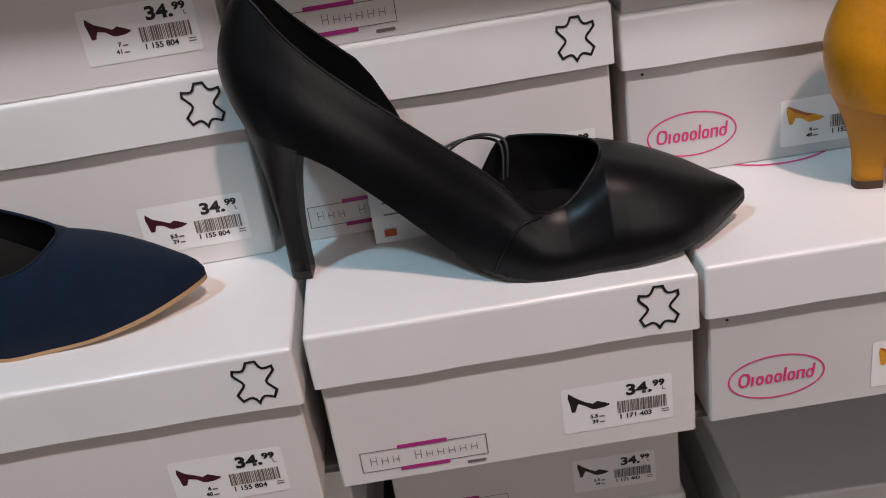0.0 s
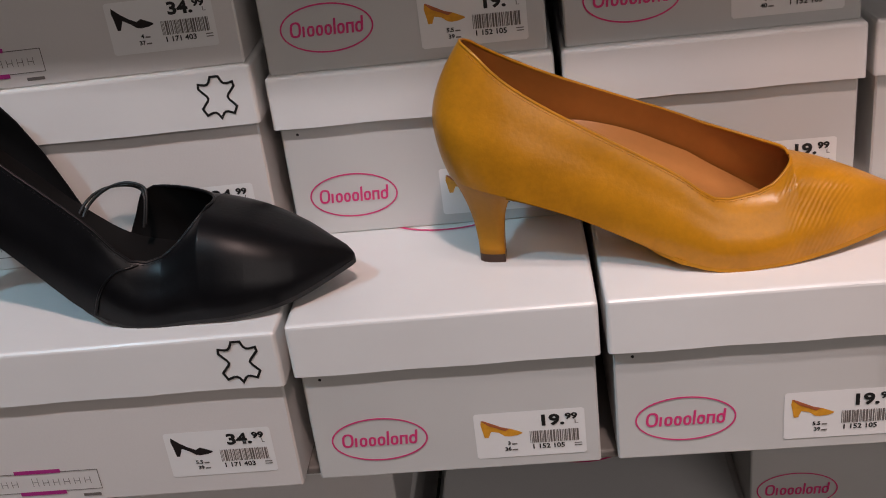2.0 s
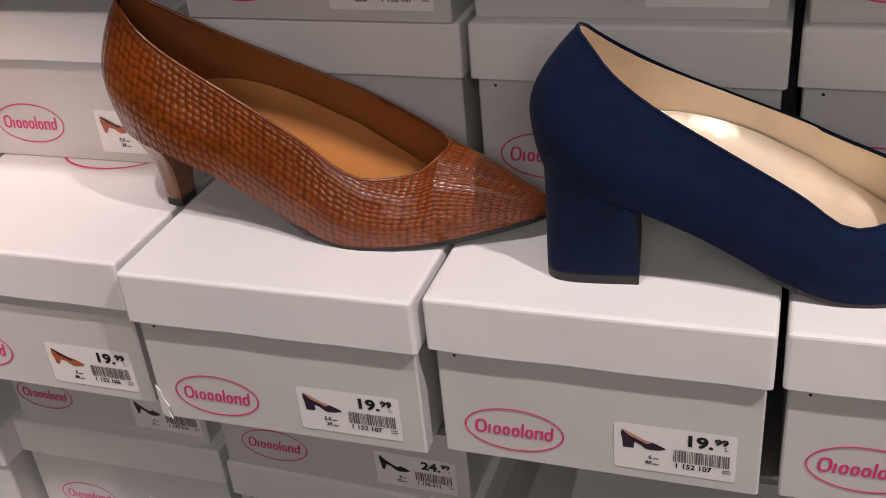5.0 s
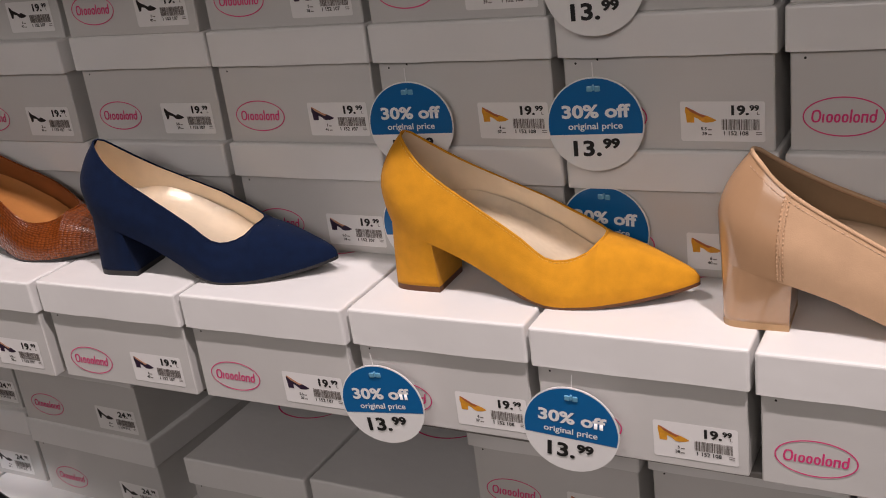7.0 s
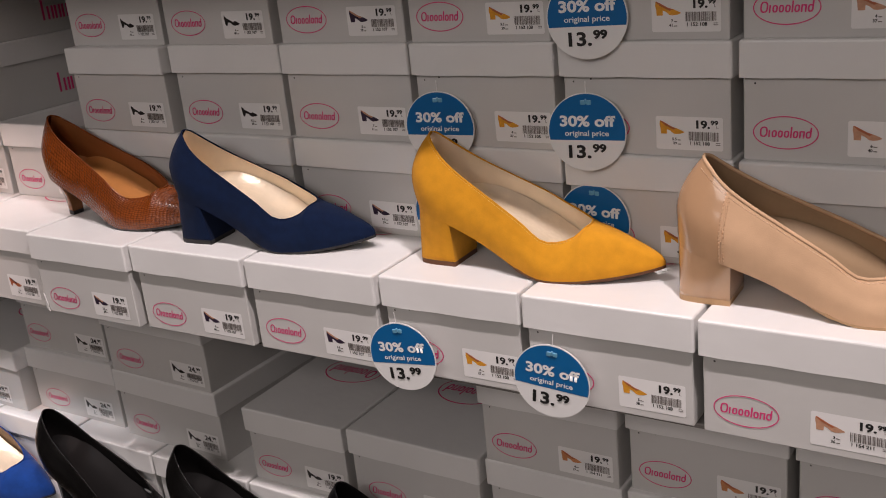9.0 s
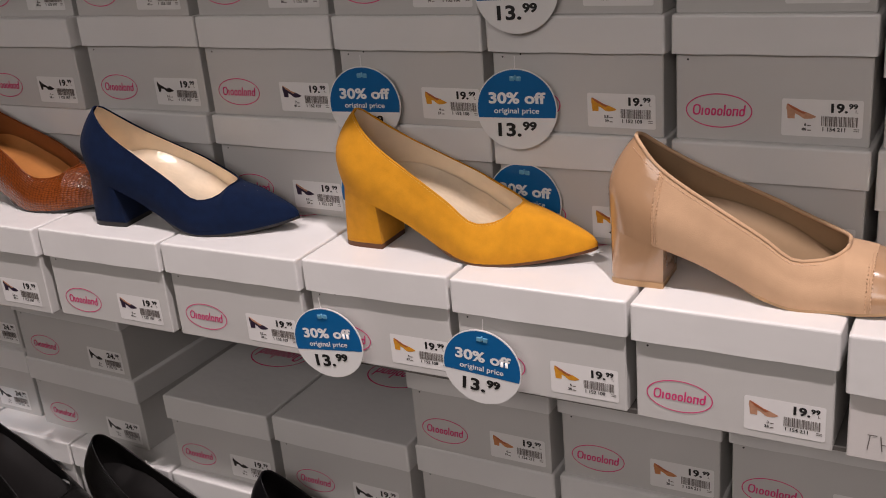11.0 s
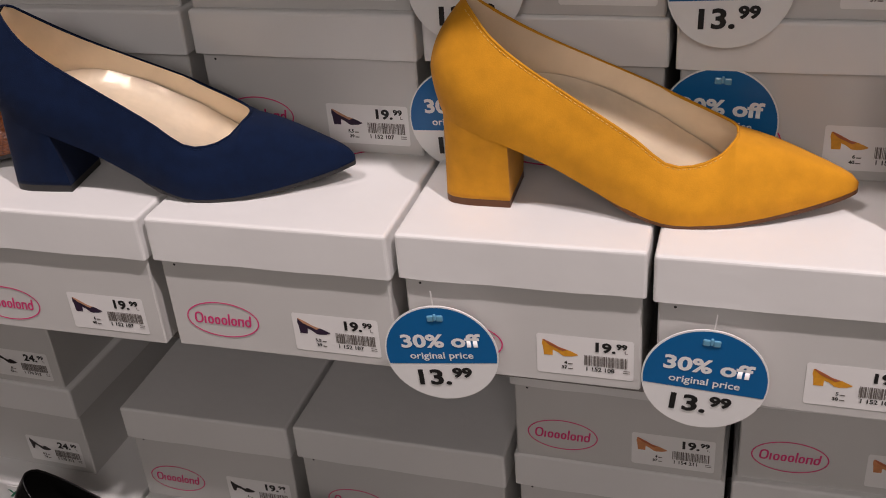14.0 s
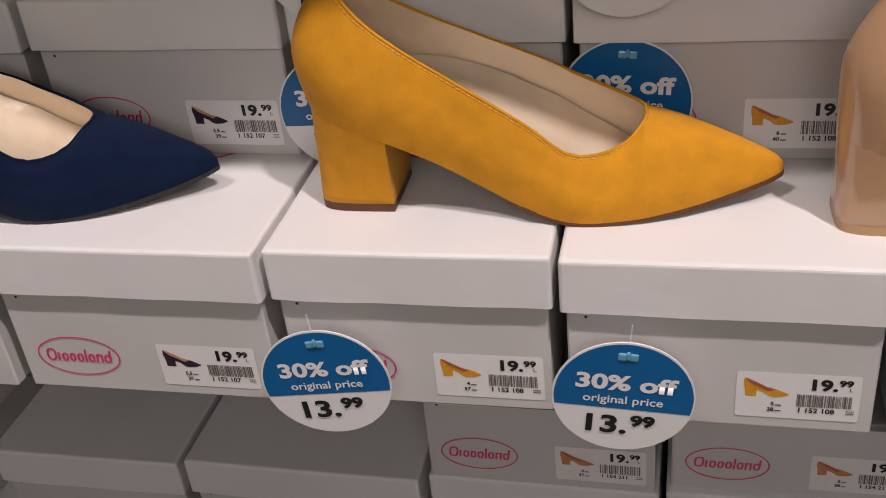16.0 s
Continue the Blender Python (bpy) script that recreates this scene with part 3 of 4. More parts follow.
# the tier below, set back in the shade of the display row
C1, C2, C3 = 1.003, 0.915, 0.827
for x0, x1, z, y, kind, sp, opts in (
    (-0.78, -0.56, C1 - 0.021, 0.112, "frame", PL, {}), (-0.54, -0.354, C1 - 0.021, 0.110, "frame", BK, {}),
    (-0.78, -0.56, C2 - 0.021, 0.112, "frame", PL, {}), (-0.54, -0.354, C2 - 0.021, 0.110, "frame", BK, {}),
    (-0.332, -0.145, C2, 0.070, "oval", BL, {"logo_top": True}),
    (-0.146, 0.013, C1, 0.092, "oval", BH, {"logo_x": -0.050, "label_x": 0.022}), (-0.146, 0.020, C2, 0.088, "oval", BH, {"logo_x": -0.040, "label_x": 0.013}),
    (0.028, 0.200, C1, 0.078, "oval", spec(BH, "8", "42"), {"side_logo": True, "yaw": -1.0, "logo_x": -0.046, "label_x": 0.024}), (0.028, 0.203, C2, 0.080, "oval", spec(BH, "5.5", "39"), {"yaw": -1.5, "logo_x": -0.046, "label_x": 0.025}),
    (0.252, 0.388, C2, 0.068, "oval", spec(BL, "4", "37"), {"logo_top": True}), (0.390, 0.547, C2, 0.072, "oval", BL, {"logo_top": True}),
    (0.551, 0.690, C1, 0.074, "oval", ("19", "99", "1 154 211", "4", "37", "peach", "block"), {}),
    (0.693, 0.831, C1, 0.081, "oval", ("19", "99", "1 154 211", "5", "38", "peach", "block"), {}),
    (0.834, 0.972, C1, 0.083, "oval", ("19", "99", "1 154 211", "6", "40", "peach", "block"), {}),
    (0.551, 0.690, C2, 0.077, "oval", ("19", "99", "1 154 211", "5", "38", "peach", "block"), {}),
    (0.693, 0.831, C2, 0.080, "oval", ("19", "99", "1 154 211", "5", "38", "peach", "block"), {}),
    (0.834, 0.972, C2, 0.083, "oval", ("19", "99", "1 154 211", "6", "40", "peach", "block"), {}),
):
    opts = {"yaw": jit.uniform(-0.6, 0.6), **opts}
    shoe_box(x0, x1, z, y, FRAMED if kind == "frame" else OVAL, sp, kind, lid=0.027, group="boxes on the lower tier", **opts)
for x0, x1 in ((-0.352, -0.2), (-0.198, -0.05), (-0.048, 0.098), (0.10, 0.251), (0.253, 0.40), (0.402, 0.549), (0.551, 0.690), (0.693, 0.831), (0.834, 0.972)):
    shoe_box(x0, x1, C3, 0.058, OVAL, BH, "oval", jit.uniform(-0.5, 0.5), 0.027, group="boxes on the lower tier")
for x0 in np.arange(-0.78, 0.95, 0.147):
    shoe_box(float(x0), float(x0) + 0.145, C3 - H, -0.004, OVAL, BH, "oval", 0, 0.027, group="boxes under the lower display shoes")


# ---- shoes ----
def pump(name, label, x, y, z, yaw, L, seat, back, throat, heel, mats, toe_w=1.0, vamp=0.0435, low=0.0345, group="shoes on display", width=0.9, cap=False, square_heel=False, vee=False, ahead=0.0, thread=None):
    """A court shoe. heel: (x0, x1, half width at the tip, seat length, narrowing). mats: upper, lining, insole, sole, heel, tip, binding."""
    up_m, lin_m, ins_m, sole_m, heel_m, tip_m, bind_m = mats
    thing = new(name)
    thing.matrix_world = pose(x, y, z, 0, 0, yaw)
    base = 0.0024
    tuck = 0.001 if cap else 0.005
    zs = curve([(0, seat * 1.05), (0.08, seat * 0.99), (0.16, seat * 0.90), (0.28, seat * 0.67), (0.40, seat * 0.37), (0.50, seat * 0.09 + base), (0.57, base), (0.68, base), (0.80, base + 0.002), (0.90, base + 0.005), (1, base + 0.010)])
    if vee:
        zs = curve([(0, seat * 1.05), (0.08, seat * 0.99), (0.16, seat * 0.89), (0.26, seat * 0.64), (0.36, seat * 0.34), (0.45, seat * 0.08 + base), (0.52, base), (0.68, base), (0.80, base + 0.002), (0.90, base + 0.005), (1, base + 0.011)])
    line = lambda u: back * 0.965 + (low - back * 0.965) * (u - 0.05) / (0.55 + ahead)
    side = curve([(0, back), (0.04, back * 0.975), (0.12, line(0.12) - 0.001), (0.25, line(0.25) - 0.0005), (0.38, line(0.38)), (0.50, line(0.50) + 0.0002), (0.575 + ahead, low + 0.0018), (0.625 + ahead, low + 0.0015), *(() if vee else ((throat - 0.035, low + 0.45 * (vamp - low)),)), (throat, vamp)])
    over = curve([(throat - 0.01, vamp), (throat + 0.35 * (0.95 - throat), vamp - 0.28 * (vamp - 0.0235)), (throat + 0.7 * (0.95 - throat), vamp - 0.64 * (vamp - 0.0235)), (0.95, 0.0235), (0.985, 0.0195), (1, 0.0160)])
    ww = curve([(0, 0.0255), (0.08, 0.0268), (0.2, 0.0285), (0.35, 0.0285), (0.47, 0.0325), (0.58, 0.0365), (0.68, 0.0350), (0.78, 0.0285 * (1 + (toe_w - 1) * 0.4)), (0.88, 0.0175 * toe_w), (0.95, 0.0098 * toe_w), (1.0, 0.0050 * toe_w)])

    def half(s):
        w = ww(s) * width
        if s < 0.20:
            w *= math.sqrt(max(0.0, 1 - (1 - s / 0.20) ** 2.6))
        end = 0.05 if toe_w < 1.45 else 0.10 if vee else 0.14
        if s > 1 - end:
            w *= math.sqrt(max(0.0, 1 - ((s - 1 + end) / end) ** 2))
        return w

    def reach(s):
        if s >= throat:
            return 1.0
        if vee:
            return 1 - 0.50 * min(1.0, (throat - s) / 0.17) ** 0.62
        return 1 - 0.46 * min(1.0, ((throat - s) / 0.20)) ** (0.36 if cap else 0.46)

    def inner(s):
        """How much of the far quarter stands: cut away at the waist on the open-sided pump."""
        if not vee or s < 0.24 or s > 0.53:
            return 1.0
        ease = lambda u: u * u * (3 - 2 * u)
        return 1 - 0.93 * (ease((s - 0.24) / 0.14) if s < 0.38 else 1.0 if s < 0.43 else 1 - ease((s - 0.43) / 0.10))

    def at(s, a, inset=0.0, far=False):
        m = reach(s)
        top = side(s) if s < throat else over(s)
        if far and not vee and 0.06 < s < throat:
            straight = side(0.06) + (vamp - side(0.06)) * (s - 0.06) / (throat - 0.06)
            top += 0.82 * max(0.0, straight - top)
        if vee and far and 0.42 < s < throat:
            top += (vamp - 0.001 - top) * min(1.0, (s - 0.42) / 0.08)
        z0 = zs(s)
        v = (math.sin(a * math.pi / 2) / math.sin(m * math.pi / 2)) ** 0.92
        zz = z0 + (top - z0) * v
        wide = max(0.0, half(s) - inset)
        yy = wide * max(0.0, math.cos(a * math.pi / 2)) ** 0.62 * (0.95 + 0.05 * math.sin(min(1, a * 3) * math.pi))
        if s < 0.36:
            yy *= 1 - 0.36 * max(0.0, (v - 0.35) / 0.65) ** 1.5 * (1 - s / 0.36)
        if s < 0.3:
            lean = tuck * max(0, 1 - v / 0.45) ** 2 + (0.020 if square_heel else 0.016) * max(0, (v - 0.42) / 0.58) ** 1.7
            lean *= (1 - s / 0.3) ** 2
        else:
            lean = 0.0
        return Vector((s * L + lean + (inset if s < 0.03 else 0) * (1 - s / 0.03 if s < 0.03 else 0), yy, zz))

    ss = [0.5 - 0.5 * math.cos(math.pi * u) for u in np.linspace(0, 1, 25)]
    cuts = (0.165, 0.79) if cap else ()
    ss = sorted(set(list(cuts) + [round(v, 5) for v in ss] + [round(v, 5) for v in np.linspace(0.1, 0.95, 30)] + [round(throat - d, 5) for d in (0.0, 0.002, 0.006, 0.012, 0.02, 0.03)]))
    N = 14

    def shell(inset, smin=0.0, smax=1.0, steps=N):
        bm = bmesh.new()
        uv = bm.loops.layers.uv.new("UVMap")
        rows = [v for v in ss if smin <= v <= smax]
        for sign in (1, -1):
            grid = []
            for s in rows:
                grid.append([bm.verts.new((p.x, p.y * sign, p.z)) for p in (at(s, reach(s) * (inner(s) if sign > 0 else 1.0) * k / steps, inset, sign > 0) for k in range(steps + 1))])
            for i in range(len(rows) - 1):
                for k in range(steps):
                    quad = (grid[i][k], grid[i + 1][k], grid[i + 1][k + 1], grid[i][k + 1])
                    f = bm.faces.new(quad if sign < 0 else quad[::-1])
                    f.smooth = True
                    for loop, (ii, kk) in zip(f.loops, ((i, k), (i + 1, k), (i + 1, k + 1), (i, k + 1)) if sign < 0 else ((i, k + 1), (i + 1, k + 1), (i + 1, k), (i, k))):
                        loop[uv].uv = (rows[ii] * L, kk / steps * reach(rows[ii]) * 0.062)
        bmesh.ops.remove_doubles(bm, verts=bm.verts, dist=0.00012)
        return bm

    def tube(line, rad, closed=True, n=6):
        bm = bmesh.new()
        rings = []
        m = len(line)
        for i, p in enumerate(line):
            d = (line[(i + 1) % m] - line[i - 1]) if closed else (line[min(i + 1, m - 1)] - line[max(i - 1, 0)])
            d = d.normalized() if d.length > 1e-9 else Vector((1, 0, 0))
            u = d.cross(Vector((0, 0, 1)))
            u = u.normalized() if u.length > 1e-6 else Vector((0, 1, 0))
            w = d.cross(u)
            rings.append([bm.verts.new(p + rad * (math.cos(t) * u + math.sin(t) * w)) for t in np.linspace(0, 2 * math.pi, n, endpoint=False)])
        for i in range(m if closed else m - 1):
            a, b = rings[i], rings[(i + 1) % m]
            for k in range(n):
                f = bm.faces.new((a[k], a[(k + 1) % n], b[(k + 1) % n], b[k]))
                f.smooth = True
        return bm

    def dashes(line, rad, on=0.0016, off=0.0011):
        """A row of short thread stitches along a line."""
        bm = bmesh.new()
        lens = [0.0]
        for a, b in zip(line, line[1:]):
            lens.append(lens[-1] + (b - a).length)

        def point(d):
            k = max(0, min(len(line) - 2, int(np.searchsorted(lens, d)) - 1))
            return line[k].lerp(line[k + 1], (d - lens[k]) / max(1e-9, lens[k + 1] - lens[k]))
        d = 0.0
        while d + on < lens[-1]:
            a, b = point(d), point(d + on)
            way = (b - a).normalized()
            u = way.cross(Vector((0.1, 0.2, 1))).normalized()
            w = way.cross(u)
            ends = [[bm.verts.new(q + rad * (x * u + y * w)) for x, y in ((1, 0), (0, 1), (-1, 0), (0, -1))] for q in (a, (a + b) / 2 + rad * 0.3 * Vector((0, -1, 0.3)), b)]
            for g, h in zip(ends, ends[1:]):
                for k in range(4):
                    bm.faces.new((g[k], g[(k + 1) % 4], h[(k + 1) % 4], h[k])).smooth = True
            bm.faces.new(ends[0][::-1])
            bm.faces.new(ends[-1])
            d += on + off
        return bm

    if cap:
        part("upper", shell(0, 0.165, 0.79), up_m, thing)
        part("toe_cap", shell(0.0, 0.79, 1.0), heel_m, thing, "glossy patent toe cap")
        part("heel_counter", shell(0.0, 0.0, 0.165), heel_m, thing, "glossy patent heel counter")
        for cut, name in ((0.172, "counter_seam"), (0.783, "cap_seam")):
            edge = [Vector((p.x, -p.y, p.z)) for p in (at(cut, reach(cut) * u, -0.0003) for u in np.linspace(0.02, 0.98, 16))]
            part(name, tube(edge, 0.0003, False, 5), bind_m, thing, "raised stitched seam")
            for shift in (-0.0016, 0.0016):
                row = [p + Vector((shift, -0.0002, 0)) for p in edge]
                part("stitching", dashes(row, 0.0003), bind_m, thing, "short thread stitches")
    else:
        part("upper", shell(0), up_m, thing)
    part("lining", shell(0.0017, 0.004, throat + 0.12), lin_m, thing)

    # stitched binding along the opening
    def along(a_off, rad, smin=0.0):
        rows = [v for v in ss if smin <= v <= throat]
        pts = [at(v, reach(v) - a_off * min(1, reach(v)), 0.0006 if not a_off else -0.0002) for v in rows]
        far = [at(v, reach(v) * inner(v), 0.0006, True) for v in rows]
        line = [Vector((p.x, p.y, p.z)) for p in far[::-1]] + [Vector((p.x, -p.y, p.z)) for p in pts[1:]]
        return line

    part("binding", tube(along(0, 0), 0.0014 if cap else 0.0008), bind_m, thing, "narrow binding round the opening")
    seam = [Vector((p.x, -p.y, p.z)) for p in (at(v, reach(v) * (0.90 if cap else 0.96), -0.0002) for v in ss if 0.03 <= v <= throat - 0.03)]
    part("stitching", dashes(seam, 0.00024 if thread else 0.00018), thread or bind_m, thing, "line of stitching")

    if vee:
        edge = [Vector((p.x, -p.y, p.z)) for p in (at(0.585 - 0.11 * (1 - u), reach(0.585) * u, -0.0006) for u in np.linspace(0.02, 0.97, 14))]
        part("vamp_seam", tube(edge, 0.0007, False, 5), bind_m, thing, "overlapped vamp edge")

    # insole
    bm = bmesh.new()
    rows = [v for v in ss if 0.012 <= v <= 0.93]
    grid = []
    for s in rows:
        lift = max(0.0, math.cos((s - 0.43) / 0.27 * math.pi / 2)) * (abs(s - 0.43) < 0.27)
        lift *= 0.15 if vee else 1.0
        w = max(0.0005, half(s) * (0.91 - 0.12 * lift) - 0.0016)
        grid.append([bm.verts.new((s * L + 0.003 * max(0, 1 - s / 0.1), w * t * (1.05 if t > 0 else 1.0), zs(s) + 0.0085 + 0.0200 * lift + 0.0010 * t * t + (0.0 if vee else 0.0085) * max(0.0, t) ** 2.5 * min(1.0, max(0.0, (0.74 - s) / 0.2)))) for t in np.linspace(-1, 1, 9)])
    for a, b in zip(grid, grid[1:]):
        for k in range(8):
            f = bm.faces.new((a[k], b[k], b[k + 1], a[k + 1]))
            f.smooth = True
    part("insole", bm, ins_m, thing)

    # outsole with a slim edge
    bm = bmesh.new()
    grid = []
    for s in [v for v in ss if v >= heel[3] - 0.02]:
        w = half(s) * (0.93 if s > 0.5 else 0.955 - 0.12 * min(1, (0.5 - s) / 0.1) * (1 if s > 0.2 else s / 0.2)) + 0.0006
        grid.append([bm.verts.new((s * L + (0.0045 * max(0, 1 - s / 0.1) ** 2), w * t, zs(s) + dz)) for dz in (0.0004, -0.0019 if s > 0.45 else -0.0012) for t in (-1, -0.5, 0, 0.5, 1)])
    for a, b in zip(grid, grid[1:]):
        for k in range(4):
            bm.faces.new((a[k], b[k], b[k + 1], a[k + 1]))
            bm.faces.new((a[5 + k + 1], b[5 + k + 1], b[5 + k], a[5 + k]))
        bm.faces.new((a[5], b[5], b[0], a[0]))
        bm.faces.new((a[4], b[4], b[9], a[9]))
    bmesh.ops.remove_doubles(bm, verts=bm.verts, dist=0.00005)
    part("sole", bm, sole_m, thing, "slim sole edge")

    # heel
    hx0, hx1, hw, reach_s, narrow = heel
    n = 9
    sl = [reach_s * (k / n) ** 1.6 for k in range(n, -1, -1)]
    topring = [Vector((s * L + tuck * max(0.0, 1 - s / 0.3) ** 2, -half(s) * 0.945, zs(s) + 0.0006)) for s in sl]
    topring += [Vector((p.x, -p.y, p.z)) for p in topring[-2::-1]]
    m = len(topring)
    lowring = []
    for i in range(m):
        t = i / (m - 1)
        if square_heel:
            ang = math.pi * (0.5 + t)
            cx, cy = math.cos(ang), -math.sin(ang)
            p = 0.40
            lx = hx1 + (hx1 - hx0) * -abs(cx) ** p
            lowring.append(Vector((lx, hw * math.copysign(abs(cy) ** p, cy), 0)))
        else:
            ang = math.pi * (0.5 + t)
            cx, cy = math.cos(ang), -math.sin(ang)
            lowring.append(Vector((hx1 - (hx1 - hx0) * abs(cx) ** 0.8, hw * math.copysign(abs(cy) ** 0.7, cy), 0)))
    bm = bmesh.new()
    rings = []
    tip = 0.0042
    for t in np.linspace(0, 1, 13):
        e = 1 - (1 - t) ** narrow
        row = []
        for a, b in zip(topring, lowring):
            row.append(bm.verts.new((a.x + (b.x - a.x) * e, a.y + (b.y - a.y) * e, a.z + (tip - a.z) * t)))
        rings.append(row)
    for a, b in zip(rings, rings[1:]):
        for k in range(m):
            f = bm.faces.new((a[k], b[k], b[(k + 1) % m], a[(k + 1) % m]))
            f.smooth = k < m - 1
    bm.faces.new(rings[-1][::-1])
    part("heel", bm, heel_m, thing)
    bm = bmesh.new()
    ra = [bm.verts.new((p.x, p.y, tip)) for p in lowring]
    rb = [bm.verts.new((p.x, p.y, 0)) for p in lowring]
    for k in range(m):
        bm.faces.new((ra[k], rb[k], rb[(k + 1) % m], ra[(k + 1) % m]))
    bm.faces.new(rb[::-1])
    bm.faces.new(ra)
    part("heel_tip", bm, tip_m, thing, "rubber heel tip")
    return tagged(thing, label, "shoe", group)


pump("court_shoe", "dark blue suede pump with a tan sole edge", -0.812, 0.035, TOP, 1, 0.218, 0.045, 0.105, 0.715, (0.016, 0.030, 0.007, 0.17, 2.2), (TEAL_SUEDE, BLACK_LINING, BLACK_LINING, SOLE_TAN, TEAL_SUEDE, SOLE_BLACK, TEAL_SUEDE), toe_w=1.4)
pump("court_shoe", "black smooth leather stiletto pump with low-cut sides", -0.567, 0.049, TOP, -3.5, 0.227, 0.078, 0.140, 0.715, (0.011, 0.0215, 0.0062, 0.13, 2.6), (BLACK_LEATHER, BLACK_LINING, BLACK_LINING, SOLE_BLACK, BLACK_LEATHER, SOLE_BLACK, BLACK_LEATHER), vamp=0.0465, low=0.028, vee=True, width=1.04, toe_w=1.5)
pump("court_shoe", "mustard yellow leather pump with a slim low heel", -0.298, 0.0525, TOP, -1.5, 0.218, 0.044, 0.108, 0.735, (0.0155, 0.028, 0.0058, 0.15, 2.2), (YELLOW_LEATHER, TAN_LINING, TAN_INSOLE, YELLOW_HEEL, YELLOW_HEEL, SOLE_BROWN, YELLOW_LEATHER), low=0.0305, vamp=0.0425)
pump("court_shoe", "brown snake-embossed leather pump with a slim low heel", 0.036, 0.0600, TOP, -1.0, 0.224, 0.044, 0.109, 0.785, (0.018, 0.030, 0.0068, 0.16, 2.3), (SNAKE, BROWN_LINING, TAN_INSOLE, SOLE_BLACK, PALED_BROWN_HEEL, SOLE_BLACK, SNAKE), ahead=0.06, low=0.0305, vamp=0.0405)
pump("court_shoe", "navy suede pump with a block heel and champagne lining", 0.2575, 0.0335, TOP, 7.0, 0.2155, 0.046, 0.107, 0.722, (0.006, 0.0455, 0.0190, 0.20, 1.15) , (NAVY, GOLD_LINING, GOLD_INSOLE, SOLE_BLACK, NAVY, SOLE_BLACK, NAVY), square_heel=True, low=0.0285, vamp=0.0405, ahead=0.01)
pump("court_shoe", "mustard suede pump with a block heel and champagne lining", 0.523, 0.0565, TOP, 1.5, 0.219, 0.046, 0.110, 0.726, (0.006, 0.0435, 0.0190, 0.20, 1.15) , (MUSTARD, GOLD_LINING, GOLD_INSOLE, MUSTARD_EDGE, MUSTARD, MUSTARD_EDGE, MUSTARD), square_heel=True, thread=PALE_THREAD, low=0.0285, vamp=0.0410, ahead=0.01)
pump("court_shoe", "nude suede pump with patent toe cap and block heel", 0.7585, 0.0450, TOP, 2.0, 0.224, 0.038, 0.105, 0.715, (0.003, 0.0425, 0.0185, 0.20, 1.15), (NUDE, NUDE_LINING, NUDE_LINING, SOLE_TAN, NUDE_PATENT, SOLE_TAN, NUDE), thread=PALE_NUDE, toe_w=1.75, low=0.030, vamp=0.0385, cap=True, square_heel=True)
LOW = C3
for x, y, lab, mats in (
    (-0.285, 0.02, "cobalt blue suede pump with a beige lining", (COBALT, NUDE_LINING, GOLD_INSOLE, SOLE_BLACK, COBALT, SOLE_BLACK, COBALT)),
    (-0.052, 0.024, "black worn leather pump with a slim high heel", (BLACK_PATENT, BLACK_LINING, BLACK_LINING, SOLE_BLACK, BLACK_PATENT, SOLE_BLACK, BLACK_PATENT)),
    (0.172, 0.024, "black worn leather pump with a slim high heel", (BLACK_PATENT, BLACK_LINING, BLACK_LINING, SOLE_BLACK, BLACK_PATENT, SOLE_BLACK, BLACK_PATENT)),
    (0.386, 0.034, "black leather pump with a soft padded opening", (BLACK_LEATHER, BLACK_LINING, BLACK_LINING, SOLE_BLACK, BLACK_LEATHER, SOLE_BLACK, BLACK_LEATHER)),
):
    pump("court_shoe", lab, x, y, LOW, 2, 0.222, 0.075, 0.138, 0.735, (0.012, 0.021, 0.0055, 0.16, 3.2), mats, group="shoes on the lower display", width=1.04)


# ---- round discount tags ----
def tag_meshes():
    r, cut = 0.0312, -0.0065
    blue, white = bmesh.new(), bmesh.new()
    a0 = math.asin(cut / r)
    polygon(blue, [((r - 0.0008) * math.cos(t), (r - 0.0008) * math.sin(t)) for t in np.linspace(a0, math.pi - a0, 40)])
    bmesh.ops.create_cone(white, cap_ends=True, segments=64, radius1=r, radius2=r, depth=0.0008, matrix=Matrix.Rotation(radians(90), 4, "X"))
    return mesh_of(blue, "blue_field"), mesh_of(white, "disc")


def hook_shape():
    """Two small lobes with a pin between them."""
    bm = bmesh.new()
    for x0, x1, y0, z0, z1 in ((-0.0044, -0.0006, -0.0014, 0.0218, 0.0256), (0.0006, 0.0044, -0.0014, 0.0218, 0.0256), (-0.0008, 0.0008, -0.0020, 0.0226, 0.0266)):
        piece = block(x0, x1, y0, 0.0006, z0, z1, 0.0007)
        me = bpy.data.meshes.new("piece")
        piece.to_mesh(me)
        bm.from_mesh(me)
        bpy.data.meshes.remove(me)
        piece.free()
    return bm


